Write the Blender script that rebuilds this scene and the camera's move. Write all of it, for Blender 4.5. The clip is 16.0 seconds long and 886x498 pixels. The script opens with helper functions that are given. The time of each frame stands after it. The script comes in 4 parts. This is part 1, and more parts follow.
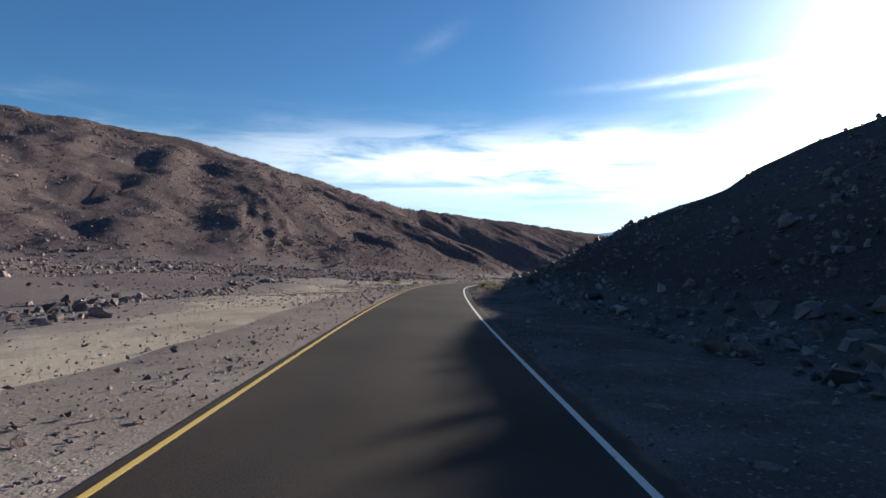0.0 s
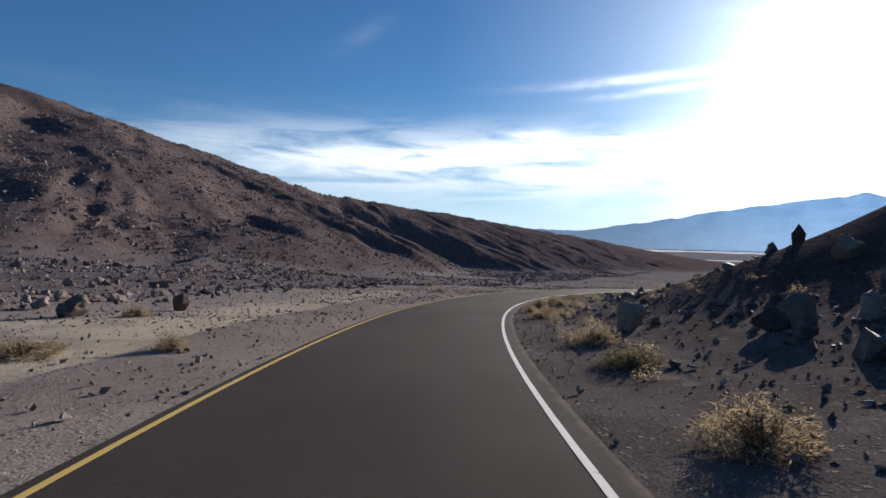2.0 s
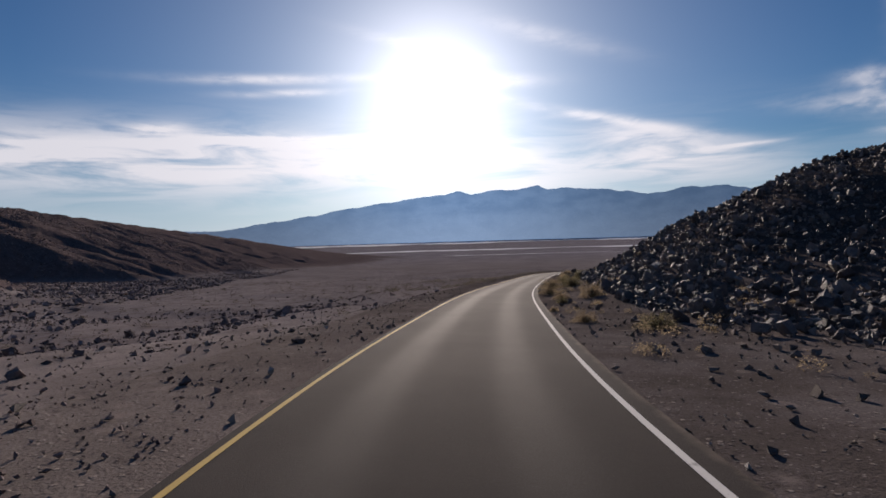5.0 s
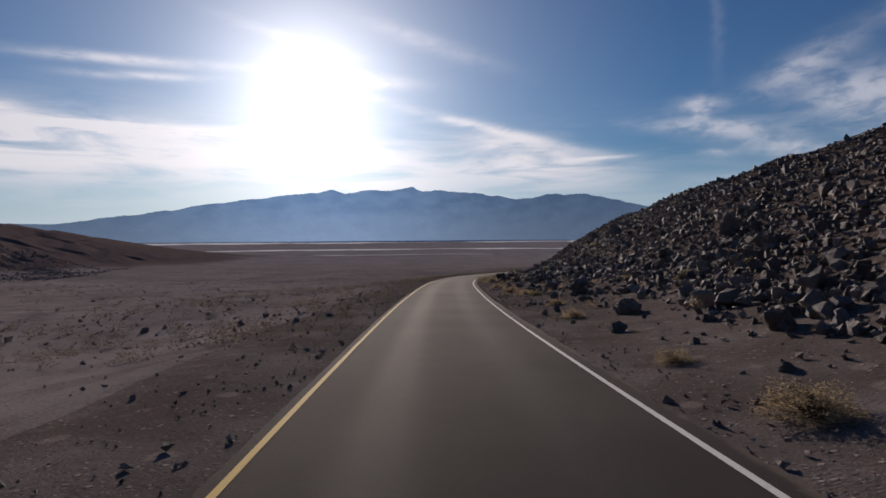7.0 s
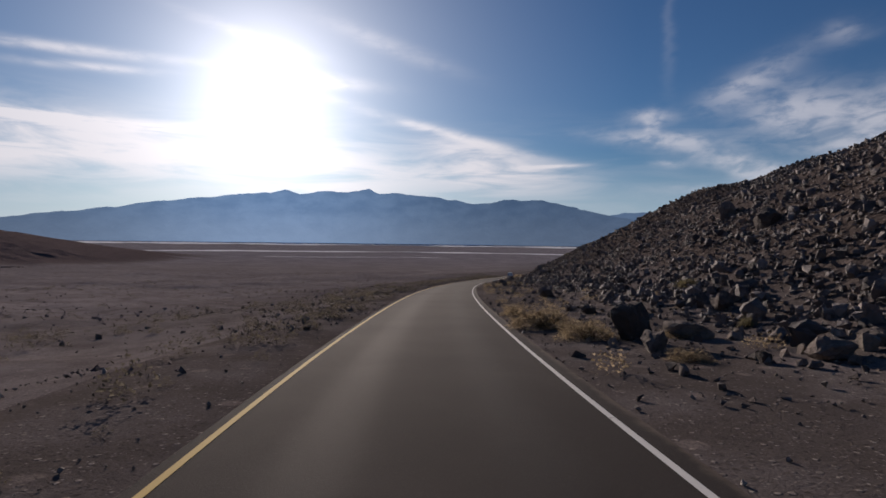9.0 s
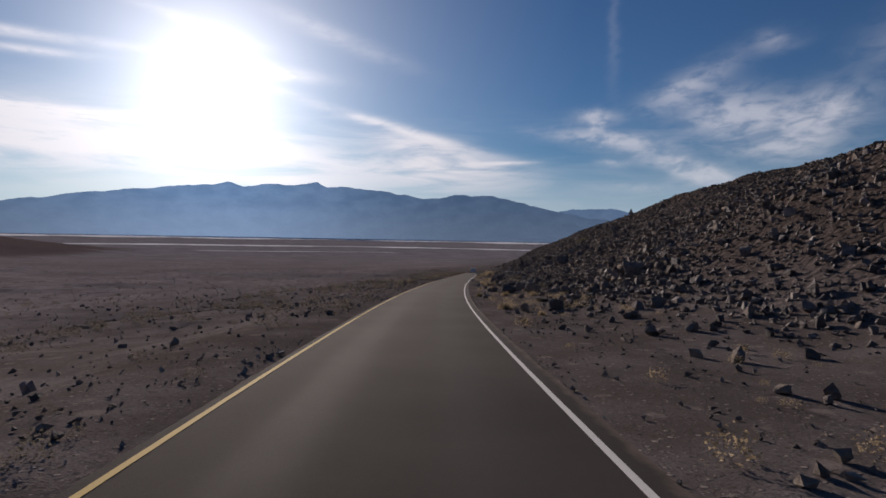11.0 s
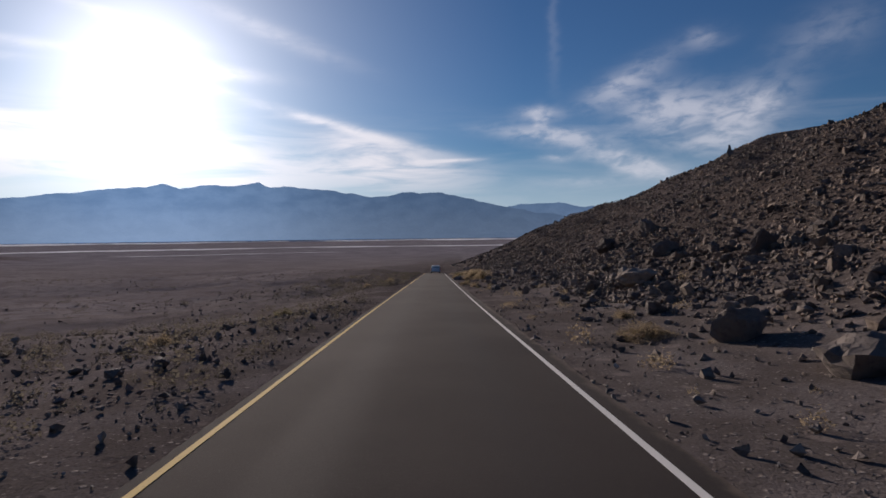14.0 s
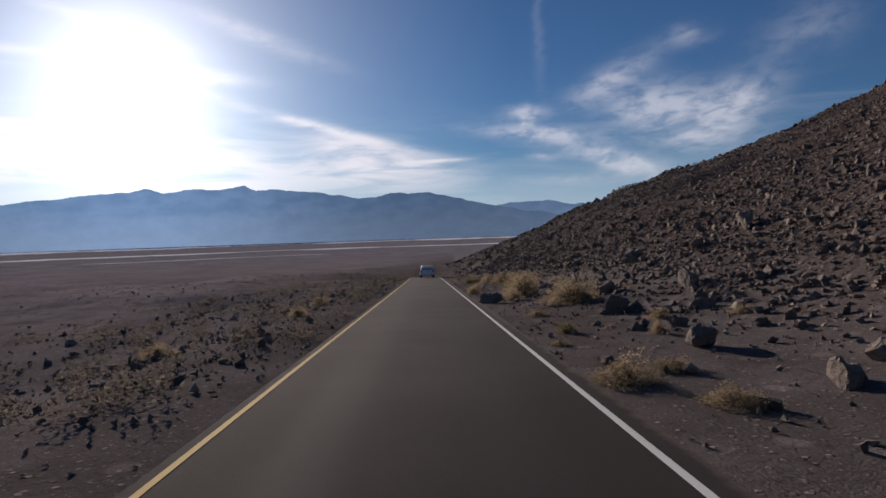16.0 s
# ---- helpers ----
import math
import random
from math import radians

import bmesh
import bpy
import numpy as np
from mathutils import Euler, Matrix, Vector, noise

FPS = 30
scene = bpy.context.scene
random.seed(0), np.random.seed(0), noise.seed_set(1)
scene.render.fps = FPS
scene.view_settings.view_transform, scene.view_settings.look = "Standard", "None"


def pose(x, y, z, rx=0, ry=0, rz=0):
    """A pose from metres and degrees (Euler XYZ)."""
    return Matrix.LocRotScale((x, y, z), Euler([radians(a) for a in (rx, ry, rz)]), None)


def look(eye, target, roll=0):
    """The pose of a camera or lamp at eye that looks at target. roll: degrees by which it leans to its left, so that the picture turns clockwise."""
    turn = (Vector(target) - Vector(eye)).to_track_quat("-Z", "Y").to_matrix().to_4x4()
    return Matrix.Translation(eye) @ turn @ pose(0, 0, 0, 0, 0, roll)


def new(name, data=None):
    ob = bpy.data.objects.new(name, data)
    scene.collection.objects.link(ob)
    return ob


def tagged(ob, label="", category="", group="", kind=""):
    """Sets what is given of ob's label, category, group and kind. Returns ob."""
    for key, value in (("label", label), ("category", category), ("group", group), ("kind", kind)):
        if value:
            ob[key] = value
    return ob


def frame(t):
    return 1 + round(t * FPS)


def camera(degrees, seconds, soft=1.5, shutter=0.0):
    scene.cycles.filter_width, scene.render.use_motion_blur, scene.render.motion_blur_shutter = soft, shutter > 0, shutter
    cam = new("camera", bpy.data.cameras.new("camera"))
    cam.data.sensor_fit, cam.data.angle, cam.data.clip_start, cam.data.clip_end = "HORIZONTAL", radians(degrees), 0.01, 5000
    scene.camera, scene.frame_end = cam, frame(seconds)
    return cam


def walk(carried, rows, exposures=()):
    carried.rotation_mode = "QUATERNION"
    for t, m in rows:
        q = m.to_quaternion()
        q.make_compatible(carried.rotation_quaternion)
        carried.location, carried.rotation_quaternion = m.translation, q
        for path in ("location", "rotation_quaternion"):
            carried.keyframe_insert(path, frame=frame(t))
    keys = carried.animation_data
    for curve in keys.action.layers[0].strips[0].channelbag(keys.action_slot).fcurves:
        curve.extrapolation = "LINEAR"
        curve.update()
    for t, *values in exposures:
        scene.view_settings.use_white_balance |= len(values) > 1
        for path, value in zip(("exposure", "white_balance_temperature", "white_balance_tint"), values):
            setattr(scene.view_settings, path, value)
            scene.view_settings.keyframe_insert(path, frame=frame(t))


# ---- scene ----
import itertools

cam = camera(76.2, 16.0, soft=1.6)
PATH = [
    (0, (126.14, -262.07, 17.37), (124.243, -261.449, 17.343), 0.88),
    (0.5, (114.81, -258.66, 16.80), (112.918, -258.010, 16.776), 1.75),
    (1, (103.78, -255.10, 16.24), (101.903, -254.399, 16.214), 1.62),
    (1.5, (93.07, -251.32, 15.68), (91.221, -250.565, 15.646), 1.19),
    (2, (83.13, -247.32, 15.12), (81.324, -246.462, 15.083), 1.25),
    (2.5, (74.43, -243.04, 14.58), (72.709, -242.024, 14.536), 1.23),
    (3, (67.02, -238.52, 14.08), (65.399, -237.356, 14.033), 1.08),
    (3.5, (60.65, -233.80, 13.65), (59.142, -232.481, 13.601), 0.60),
    (4, (54.53, -228.14, 13.20), (53.186, -226.667, 13.154), -0.20),
    (4.5, (48.78, -221.43, 12.73), (47.623, -219.800, 12.690), -1.05),
    (5, (43.55, -213.67, 12.23), (42.570, -211.929, 12.187), -1.67),
    (5.5, (38.86, -205.03, 11.70), (38.022, -203.214, 11.656), -1.78),
    (6, (34.73, -195.98, 11.15), (34.032, -194.105, 11.100), -1.37),
    (6.5, (31.08, -186.70, 10.59), (30.451, -184.806, 10.545), -0.58),
    (7, (27.74, -177.29, 10.03), (27.169, -175.378, 9.983), -0.38),
    (7.5, (24.69, -167.86, 9.47), (24.158, -165.932, 9.417), -0.60),
    (8, (21.86, -158.52, 8.94), (21.365, -156.584, 8.900), -0.33),
    (8.5, (19.26, -149.28, 8.45), (18.795, -147.336, 8.416), 0.86),
    (9, (16.88, -140.15, 7.97), (16.456, -138.192, 7.938), 0.79),
    (9.5, (14.67, -130.83, 7.48), (14.286, -128.869, 7.446), 0.82),
    (10, (12.58, -121.06, 6.95), (12.242, -119.084, 6.910), 0.96),
    (10.5, (10.64, -110.81, 6.37), (10.347, -108.836, 6.323), 1.09),
    (11, (8.86, -100.11, 5.73), (8.613, -98.130, 5.685), 1.14),
    (11.5, (7.24, -88.97, 5.06), (7.036, -86.984, 5.008), 0.98),
    (12, (5.83, -77.87, 4.39), (5.660, -75.880, 4.340), 0.63),
    (12.5, (4.64, -67.05, 3.76), (4.496, -65.051, 3.715), 0.26),
    (13, (3.63, -56.50, 3.17), (3.513, -54.505, 3.124), -0.05),
    (13.5, (2.78, -46.30, 2.60), (2.691, -44.301, 2.551), -0.19),
    (14, (2.07, -36.49, 2.06), (2.000, -34.496, 2.009), -0.62),
    (14.5, (1.50, -27.09, 1.54), (1.449, -25.091, 1.489), -0.95),
    (15, (1.01, -17.95, 1.03), (0.965, -15.945, 0.980), -0.96),
    (15.5, (0.56, -8.91, 0.53), (0.521, -6.913, 0.481), -1.04),
    (16, (0.14, 0.01, 0.04), (0.106, 2.006, -0.011), -1.83),
]
EXPOSURE = [(0, 1.02, 6350, 8), (1.5, 0.78, 6300, 9), (2.5, 0.45, 6200, 12), (3, 0.3, 6300, 14), (5.5, -0.12, 6650, 19), (9, -0.22, 6650, 19), (12, -0.18, 6550, 19), (16, -0.08, 6500, 19)]
walk(cam, [(t, look(eye, target, roll)) for t, eye, target, roll in PATH], EXPOSURE)

# ---------------------------------------------------------------- light
SUN_AZ, SUN_EL = 29.7, 13.9          # degrees to the left of +y, and above the horizon
sun_way = Vector((-math.sin(radians(SUN_AZ)) * math.cos(radians(SUN_EL)),
                  math.cos(radians(SUN_AZ)) * math.cos(radians(SUN_EL)), math.sin(radians(SUN_EL))))
SUN_STRENGTH, SKY_STRENGTH = 5.0, 0.050


class Nodes:
    """Short hand for building a node tree."""

    def __init__(self, tree):
        self.tree = tree
        tree.nodes.clear()

    def add(self, kind, **settings):
        node = self.tree.nodes.new(kind)
        for key, value in settings.items():
            if key in node.inputs:
                self.put(node.inputs[key], value)
        return node

    def put(self, socket, value):
        if isinstance(value, bpy.types.NodeSocket):
            self.tree.links.new(value, socket)
        elif isinstance(value, (tuple, list)) and len(value) == 3 and socket.type == "RGBA":
            socket.default_value = (*value, 1)
        else:
            socket.default_value = value

    def math(self, op, a, b=0.0, c=0.0, clamp=False):
        node = self.tree.nodes.new("ShaderNodeMath")
        node.operation, node.use_clamp = op, clamp
        for n, v in enumerate((a, b, c)):
            self.put(node.inputs[n], v)
        return node.outputs[0]

    def ramp(self, value, low, high, to_low=0.0, to_high=1.0):
        node = self.tree.nodes.new("ShaderNodeMapRange")
        node.interpolation_type = "SMOOTHSTEP"
        for n, v in enumerate((value, low, high, to_low, to_high)):
            self.put(node.inputs[n], v)
        return node.outputs[0]

    def mix(self, fac, a, b, blend="MIX"):
        node = self.tree.nodes.new("ShaderNodeMix")
        node.data_type, node.blend_type = "RGBA", blend
        self.put(node.inputs[0], fac)
        self.put(node.inputs[6], a)
        self.put(node.inputs[7], b)
        return node.outputs[2]

    def noise(self, vector, scale, detail=4.0, rough=0.55, warp=0.0):
        node = self.tree.nodes.new("ShaderNodeTexNoise")
        for key, v in (("Vector", vector), ("Scale", scale), ("Detail", detail), ("Roughness", rough), ("Distortion", warp)):
            self.put(node.inputs[key], v)
        return node.outputs[0]


def build_sky():
    world = bpy.data.worlds.new("sky")
    world.use_nodes = True
    scene.world = world
    n = Nodes(world.node_tree)
    out = n.add("ShaderNodeOutputWorld")
    sky = n.tree.nodes.new("ShaderNodeTexSky")
    sky.sky_type, sky.sun_disc = "NISHITA", False
    sky.sun_elevation, sky.sun_rotation = radians(SUN_EL), radians(-SUN_AZ)
    sky.altitude, sky.air_density, sky.dust_density, sky.ozone_density = 0, 1.0, 0.25, 2.0
    way = n.add("ShaderNodeTexCoord").outputs["Generated"]
    sep = n.tree.nodes.new("ShaderNodeSeparateXYZ")
    n.put(sep.inputs[0], way)
    x, y, z = sep.outputs
    az = n.math("MULTIPLY", n.math("ARCTAN2", n.math("MULTIPLY", x, -1.0), y), 180 / math.pi)
    el = n.math("MULTIPLY", n.math("ARCSINE", z), 180 / math.pi)

    def flat(a, b, lean=0.0, shift=0.0):
        """Azimuth and elevation as a plane, stretched along the streaks of cirrus."""
        c = n.tree.nodes.new("ShaderNodeCombineXYZ")
        n.put(c.inputs[0], n.math("MULTIPLY_ADD", az, a, shift))
        n.put(c.inputs[1], n.math("ADD", n.math("MULTIPLY", el, b), n.math("MULTIPLY", az, lean)))
        return c.outputs[0]

    def bump(value, centre, width):
        d = n.math("DIVIDE", n.math("SUBTRACT", value, centre), width)
        return n.math("EXPONENT", n.math("MULTIPLY", n.math("MULTIPLY", d, d), -1.0))

    def puff(a, e, wa, we, lean=0.0):
        """One cloud's outline: centre, half widths in degrees, and how it leans."""
        de = n.math("SUBTRACT", n.math("SUBTRACT", el, e), n.math("MULTIPLY", n.math("SUBTRACT", az, a), lean))
        return n.math("MULTIPLY", bump(az, a, wa), bump(de, 0.0, we))

    def faint(some, share):
        return n.math("MULTIPLY", some, share)

    def total(some):
        s = some[0]
        for v in some[1:]:
            s = n.math("ADD", s, v)
        return s

    streaks = n.noise(flat(0.09, 0.60), 1.0, 6.0, 0.58, 0.6)
    wisps = n.noise(flat(0.22, 0.46, 0.03, 7.0), 1.0, 8.0, 0.56, 0.5)
    feather = n.noise(flat(0.42, 0.95, 0.06, 3.0), 1.0, 7.0, 0.56, 0.35)
    # the cirrus bank low over the hills, and the streaks on both sides of the sun
    bank = total([puff(70, 7.6, 20, 2.6), puff(48, 7.5, 16, 3.0), puff(25, 6.5, 12, 3.2, 0.08), puff(7, 6.2, 7.5, 1.5, 0.10), puff(8.5, 8.5, 6.5, 1.2, 0.22)])
    lines = total([puff(45.5, 15.3, 8, 0.42, -0.045), puff(44.5, 14.1, 4.5, 0.34, -0.06), puff(12.5, 10.75, 9.5, 0.5, 0.25), puff(45, 9.7, 9, 0.5),
                   puff(55.9, 10.4, 2.5, 0.5, -0.1), puff(1.5, 7.4, 3.0, 0.16, -0.03), puff(25, 15.2, 5, 0.6, 0.05), faint(puff(18, 18.7, 6, 0.8, 0.3), 0.45),
                   faint(puff(31, 18.5, 6, 0.5, 0.2), 0.4), faint(puff(73, 19.3, 2.4, 0.9, -0.5), 0.08)])
    right = total([puff(-7.8, 11.75, 1.9, 0.6, 0.05), puff(-7.9, 10.7, 0.6, 1.2), puff(-8.2, 9.75, 5.0, 0.7, 0.10), puff(-15.0, 7.2, 5.2, 1.15, 0.37), puff(-17.5, 6.1, 2.4, 0.8, 0.3),
                   faint(puff(-9.3, 7.4, 1.4, 0.35, 0.05), 0.8), faint(puff(-16.0, 14.2, 3.6, 1.2, -0.42), 0.75), puff(-20.0, 11.4, 4.8, 2.0, 0.12), puff(-26.6, 11.0, 3.0, 1.8, -0.15),
                   puff(-23.0, 8.9, 4.4, 1.7, 0.12), faint(puff(-22.9, 17.1, 1.8, 0.9), 0.45), faint(puff(-32, 15.8, 3.4, 2.0, -0.2), 0.3), faint(puff(-12, 5.0, 4.0, 0.5), 0.4)])
    bank = n.math("MULTIPLY", n.math("MINIMUM", bank, 1.2), n.ramp(streaks, 0.26, 0.58, 0.12, 1.0))
    lines = n.math("MULTIPLY", lines, n.math("MULTIPLY", n.ramp(streaks, 0.22, 0.55, 0.3, 1.0), n.ramp(feather, 0.28, 0.6, 0.5, 1.0)))
    right = n.math("MULTIPLY", n.math("MINIMUM", right, 1.0), n.math("MULTIPLY", n.ramp(wisps, 0.30, 0.56, 0.35, 1.0), n.ramp(feather, 0.30, 0.58, 0.40, 1.0)))
    veil = n.math("MULTIPLY", n.math("MULTIPLY", n.ramp(streaks, 0.42, 0.8), n.ramp(el, 14.0, 9.0)), 0.12)
    trail = n.math("MULTIPLY", bump(n.math("ADD", az, n.math("MULTIPLY", n.math("SUBTRACT", wisps, 0.5), 2.5)), -9.2, 0.5), n.math("MULTIPLY", bump(el, 19.5, 5.0), 0.075))
    low = n.ramp(el, 9.0, -1.0, 0.0, 0.72)
    cloud = n.math("MINIMUM", total([n.math("MULTIPLY", bank, 0.85), n.math("MULTIPLY", lines, 0.7), n.math("MULTIPLY", right, 0.54), veil, trail]), 0.92)
    # thin ice haze scatters the sun forward: a broad bright aureole
    dot = n.tree.nodes.new("ShaderNodeVectorMath")
    dot.operation = "DOT_PRODUCT"
    n.put(dot.inputs[0], way)
    dot.inputs[1].default_value = sun_way
    near = n.math("MAXIMUM", dot.outputs["Value"], 0.0)
    glow = n.math("DIVIDE", AUREOLE[0], n.math("MULTIPLY_ADD", n.math("SUBTRACT", 1.0, near), AUREOLE[1], 1.0))
    glow = n.math("MAXIMUM", n.math("SUBTRACT", glow, AUREOLE[2]), 0.0)
    lit = n.math("ADD", CLOUD_LIGHT, n.math("MULTIPLY", glow, 0.25))
    blue = n.mix(1.0, sky.outputs[0], (SKY_STRENGTH * SKY_TINT[0], SKY_STRENGTH * SKY_TINT[1], SKY_STRENGTH * SKY_TINT[2]), "MULTIPLY")
    scaled = n.tree.nodes.new("ShaderNodeVectorMath")
    scaled.operation = "SCALE"
    n.put(scaled.inputs[0], (0.93, 0.96, 1.0))
    n.put(scaled.inputs["Scale"], lit)
    haze = n.tree.nodes.new("ShaderNodeVectorMath")
    haze.operation = "SCALE"
    n.put(haze.inputs[0], (0.60, 0.76, 0.94))
    n.put(haze.inputs["Scale"], lit)
    mixed = n.mix(cloud, n.mix(low, blue, haze.outputs[0]), scaled.outputs[0])
    halo = n.tree.nodes.new("ShaderNodeVectorMath")
    halo.operation = "SCALE"
    n.put(halo.inputs[0], (1.0, 0.97, 0.92))
    n.put(halo.inputs["Scale"], glow)
    back = n.add("ShaderNodeBackground", Color=n.mix(1.0, mixed, halo.outputs[0], "ADD"), Strength=1.0)
    n.tree.links.new(back.outputs[0], out.inputs[0])


AUREOLE, CLOUD_LIGHT, SKY_TINT = (1.42, 138.0, 0.055), 0.82, (0.48, 0.83, 1.22)
build_sky()
lamp = bpy.data.lights.new("sun", "SUN")
lamp.energy, lamp.angle, lamp.color = SUN_STRENGTH, radians(0.6), (1.0, 0.90, 0.78)
new("sun", lamp).matrix_world = look(sun_way * 900, (0, 0, 0))

# ---------------------------------------------------------------- materials


def material(name, build, rough=0.85, metal=0.0, spec=0.3):
    m = bpy.data.materials.new(name)
    m.use_nodes = True
    n = Nodes(m.node_tree)
    out = n.add("ShaderNodeOutputMaterial")
    shader = n.add("ShaderNodeBsdfPrincipled", Roughness=rough, Metallic=metal)
    n.put(shader.inputs["Specular IOR Level"], spec)
    n.tree.links.new(shader.outputs[0], out.inputs[0])
    build(n, shader)
    return m


def relief(n, shader, height, distance, strength=1.0):
    bump = n.add("ShaderNodeBump", Height=height, Distance=distance, Strength=strength)
    n.put(shader.inputs["Normal"], bump.outputs[0])


def plain(colour, rough=0.5, metal=0.0, spec=0.4, vary=0.12, scale=6.0):
    def build(n, shader):
        where = n.add("ShaderNodeTexCoord").outputs["Object"]
        grain = n.noise(where, scale, 5.0)
        dark = tuple(c * (1 - 2 * vary) for c in colour)
        n.put(shader.inputs["Base Color"], n.mix(n.ramp(grain, 0.3, 0.7), dark, colour))
        n.put(shader.inputs["Roughness"], n.math("MULTIPLY_ADD", grain, 0.15, rough - 0.07))
    return build, rough, metal, spec


def ground_look(n, shader):
    where = n.add("ShaderNodeTexCoord").outputs["Object"]
    tag = {}
    for name in ("sand", "talus", "verge", "floor", "red", "wash"):
        node = n.tree.nodes.new("ShaderNodeAttribute")
        node.attribute_name = name
        tag[name] = node.outputs["Fac"]
    broad, mid, fine, grit = n.noise(where, 0.035, 5.0), n.noise(where, 0.5, 6.0, 0.6), n.noise(where, 7.0, 6.0, 0.7), n.noise(where, 34.0, 3.0, 0.7)

    shift = n.tree.nodes.new("ShaderNodeTexNoise")
    n.put(shift.inputs["Vector"], where)
    shift.inputs["Scale"].default_value, shift.inputs["Detail"].default_value = 4.0, 4.0
    push = n.tree.nodes.new("ShaderNodeVectorMath")
    push.operation = "MULTIPLY_ADD"
    n.put(push.inputs[0], shift.outputs["Color"])
    push.inputs[1].default_value = (0.05, 0.05, 0.05)
    n.put(push.inputs[2], where)
    warped = push.outputs[0]

    def pebbles(scale):
        node = n.tree.nodes.new("ShaderNodeTexVoronoi")
        n.put(node.inputs["Vector"], warped)
        node.inputs["Scale"].default_value = scale
        tone = n.tree.nodes.new("ShaderNodeSeparateColor")
        n.put(tone.inputs[0], node.outputs["Color"])
        return tone.outputs[0], node.outputs["Distance"], n.ramp(node.outputs["Distance"], 0.36, 0.20)

    stone, stone_gap, stone_body = pebbles(4.2)
    pale, pale_gap, pale_body = pebbles(2.1)
    chip, chip_gap, chip_body = pebbles(11.0)
    crumb, crumb_gap, crumb_body = pebbles(23.0)
    soil = n.mix(n.ramp(broad, 0.35, 0.65), (0.222, 0.192, 0.187), (0.302, 0.264, 0.254))
    soil = n.mix(n.ramp(mid, 0.40, 0.72), soil, (0.165, 0.137, 0.129))
    soil = n.mix(n.math("MULTIPLY", tag["verge"], n.ramp(mid, 0.2, 0.7, 0.5, 1.0)), soil, (0.100, 0.084, 0.075))
    soil = n.mix(n.math("MULTIPLY", tag["wash"], n.ramp(mid, 0.2, 0.7, 0.95, 0.6)), soil, (0.305, 0.255, 0.222))
    soil = n.mix(n.math("MULTIPLY", tag["talus"], n.ramp(broad, 0.3, 0.6, 0.75, 1.0)), soil, (0.072, 0.058, 0.051))
    soil = n.mix(n.math("MULTIPLY", tag["red"], n.ramp(broad, 0.25, 0.6, 0.7, 1.0)), soil, n.mix(n.ramp(mid, 0.35, 0.65), (0.105, 0.079, 0.078), (0.152, 0.116, 0.112)))
    # far valley floor: soil colour made greyer and bluer to imitate haze
    soil = n.mix(n.math("MULTIPLY", tag["floor"], n.math("SUBTRACT", 1.0, tag["red"])), soil, n.mix(n.ramp(broad, 0.4, 0.6), (0.220, 0.198, 0.210), (0.300, 0.272, 0.282)))
    soil = n.mix(n.math("MULTIPLY", n.math("MULTIPLY", n.ramp(stone, 0.45, 0.95), stone_body), n.math("MULTIPLY_ADD", tag["talus"], 0.30, 0.30)), soil, (0.055, 0.045, 0.041))
    soil = n.mix(n.math("MULTIPLY", n.ramp(chip, 0.62, 1.0, 0.0, 0.75), chip_body), soil, (0.33, 0.285, 0.255))
    soil = n.mix(n.math("MULTIPLY", n.ramp(crumb, 0.62, 1.0, 0.0, 0.6), crumb_body), soil, (0.34, 0.295, 0.265))
    soil = n.mix(n.math("MULTIPLY", n.ramp(crumb, 0.38, 0.0, 0.0, 0.7), crumb_body), soil, (0.060, 0.049, 0.044))
    soil = n.mix(n.math("MULTIPLY", n.ramp(chip, 0.38, 0.0, 0.0, 0.75), chip_body), soil, (0.060, 0.049, 0.044))
    speck = n.math("MULTIPLY", n.ramp(pale, 0.72, 0.80), pale_body)
    soil = n.mix(n.math("MULTIPLY", speck, n.math("MULTIPLY_ADD", tag["red"], 0.45, 0.30)), soil, (0.36, 0.29, 0.255))
    patch = n.ramp(n.math("ADD", tag["sand"], n.math("MULTIPLY", n.math("SUBTRACT", mid, 0.5), 2.2)), 0.25, 0.95)
    soil = n.mix(n.math("MULTIPLY", patch, n.math("MULTIPLY", n.ramp(tag["sand"], 0.0, 0.25), n.ramp(fine, 0.3, 0.6, 0.50, 0.90))), soil, n.mix(n.ramp(mid, 0.35, 0.6), (0.40, 0.325, 0.245), (0.50, 0.425, 0.325)))
    soil = n.mix(n.ramp(grit, 0.42, 0.70, 0.0, 0.55), soil, (0.055, 0.043, 0.038))
    n.put(shader.inputs["Base Color"], soil)
    height = n.math("ADD", n.math("MULTIPLY", fine, 0.22), n.math("MULTIPLY", grit, 0.16))
    height = n.math("ADD", height, n.math("MULTIPLY", chip_body, n.ramp(chip, 0.55, 0.9, 0.0, 0.14)))
    height = n.math("SUBTRACT", height, n.math("MULTIPLY", stone_gap, n.math("MULTIPLY", tag["talus"], 1.1)))
    relief(n, shader, height, 0.075)


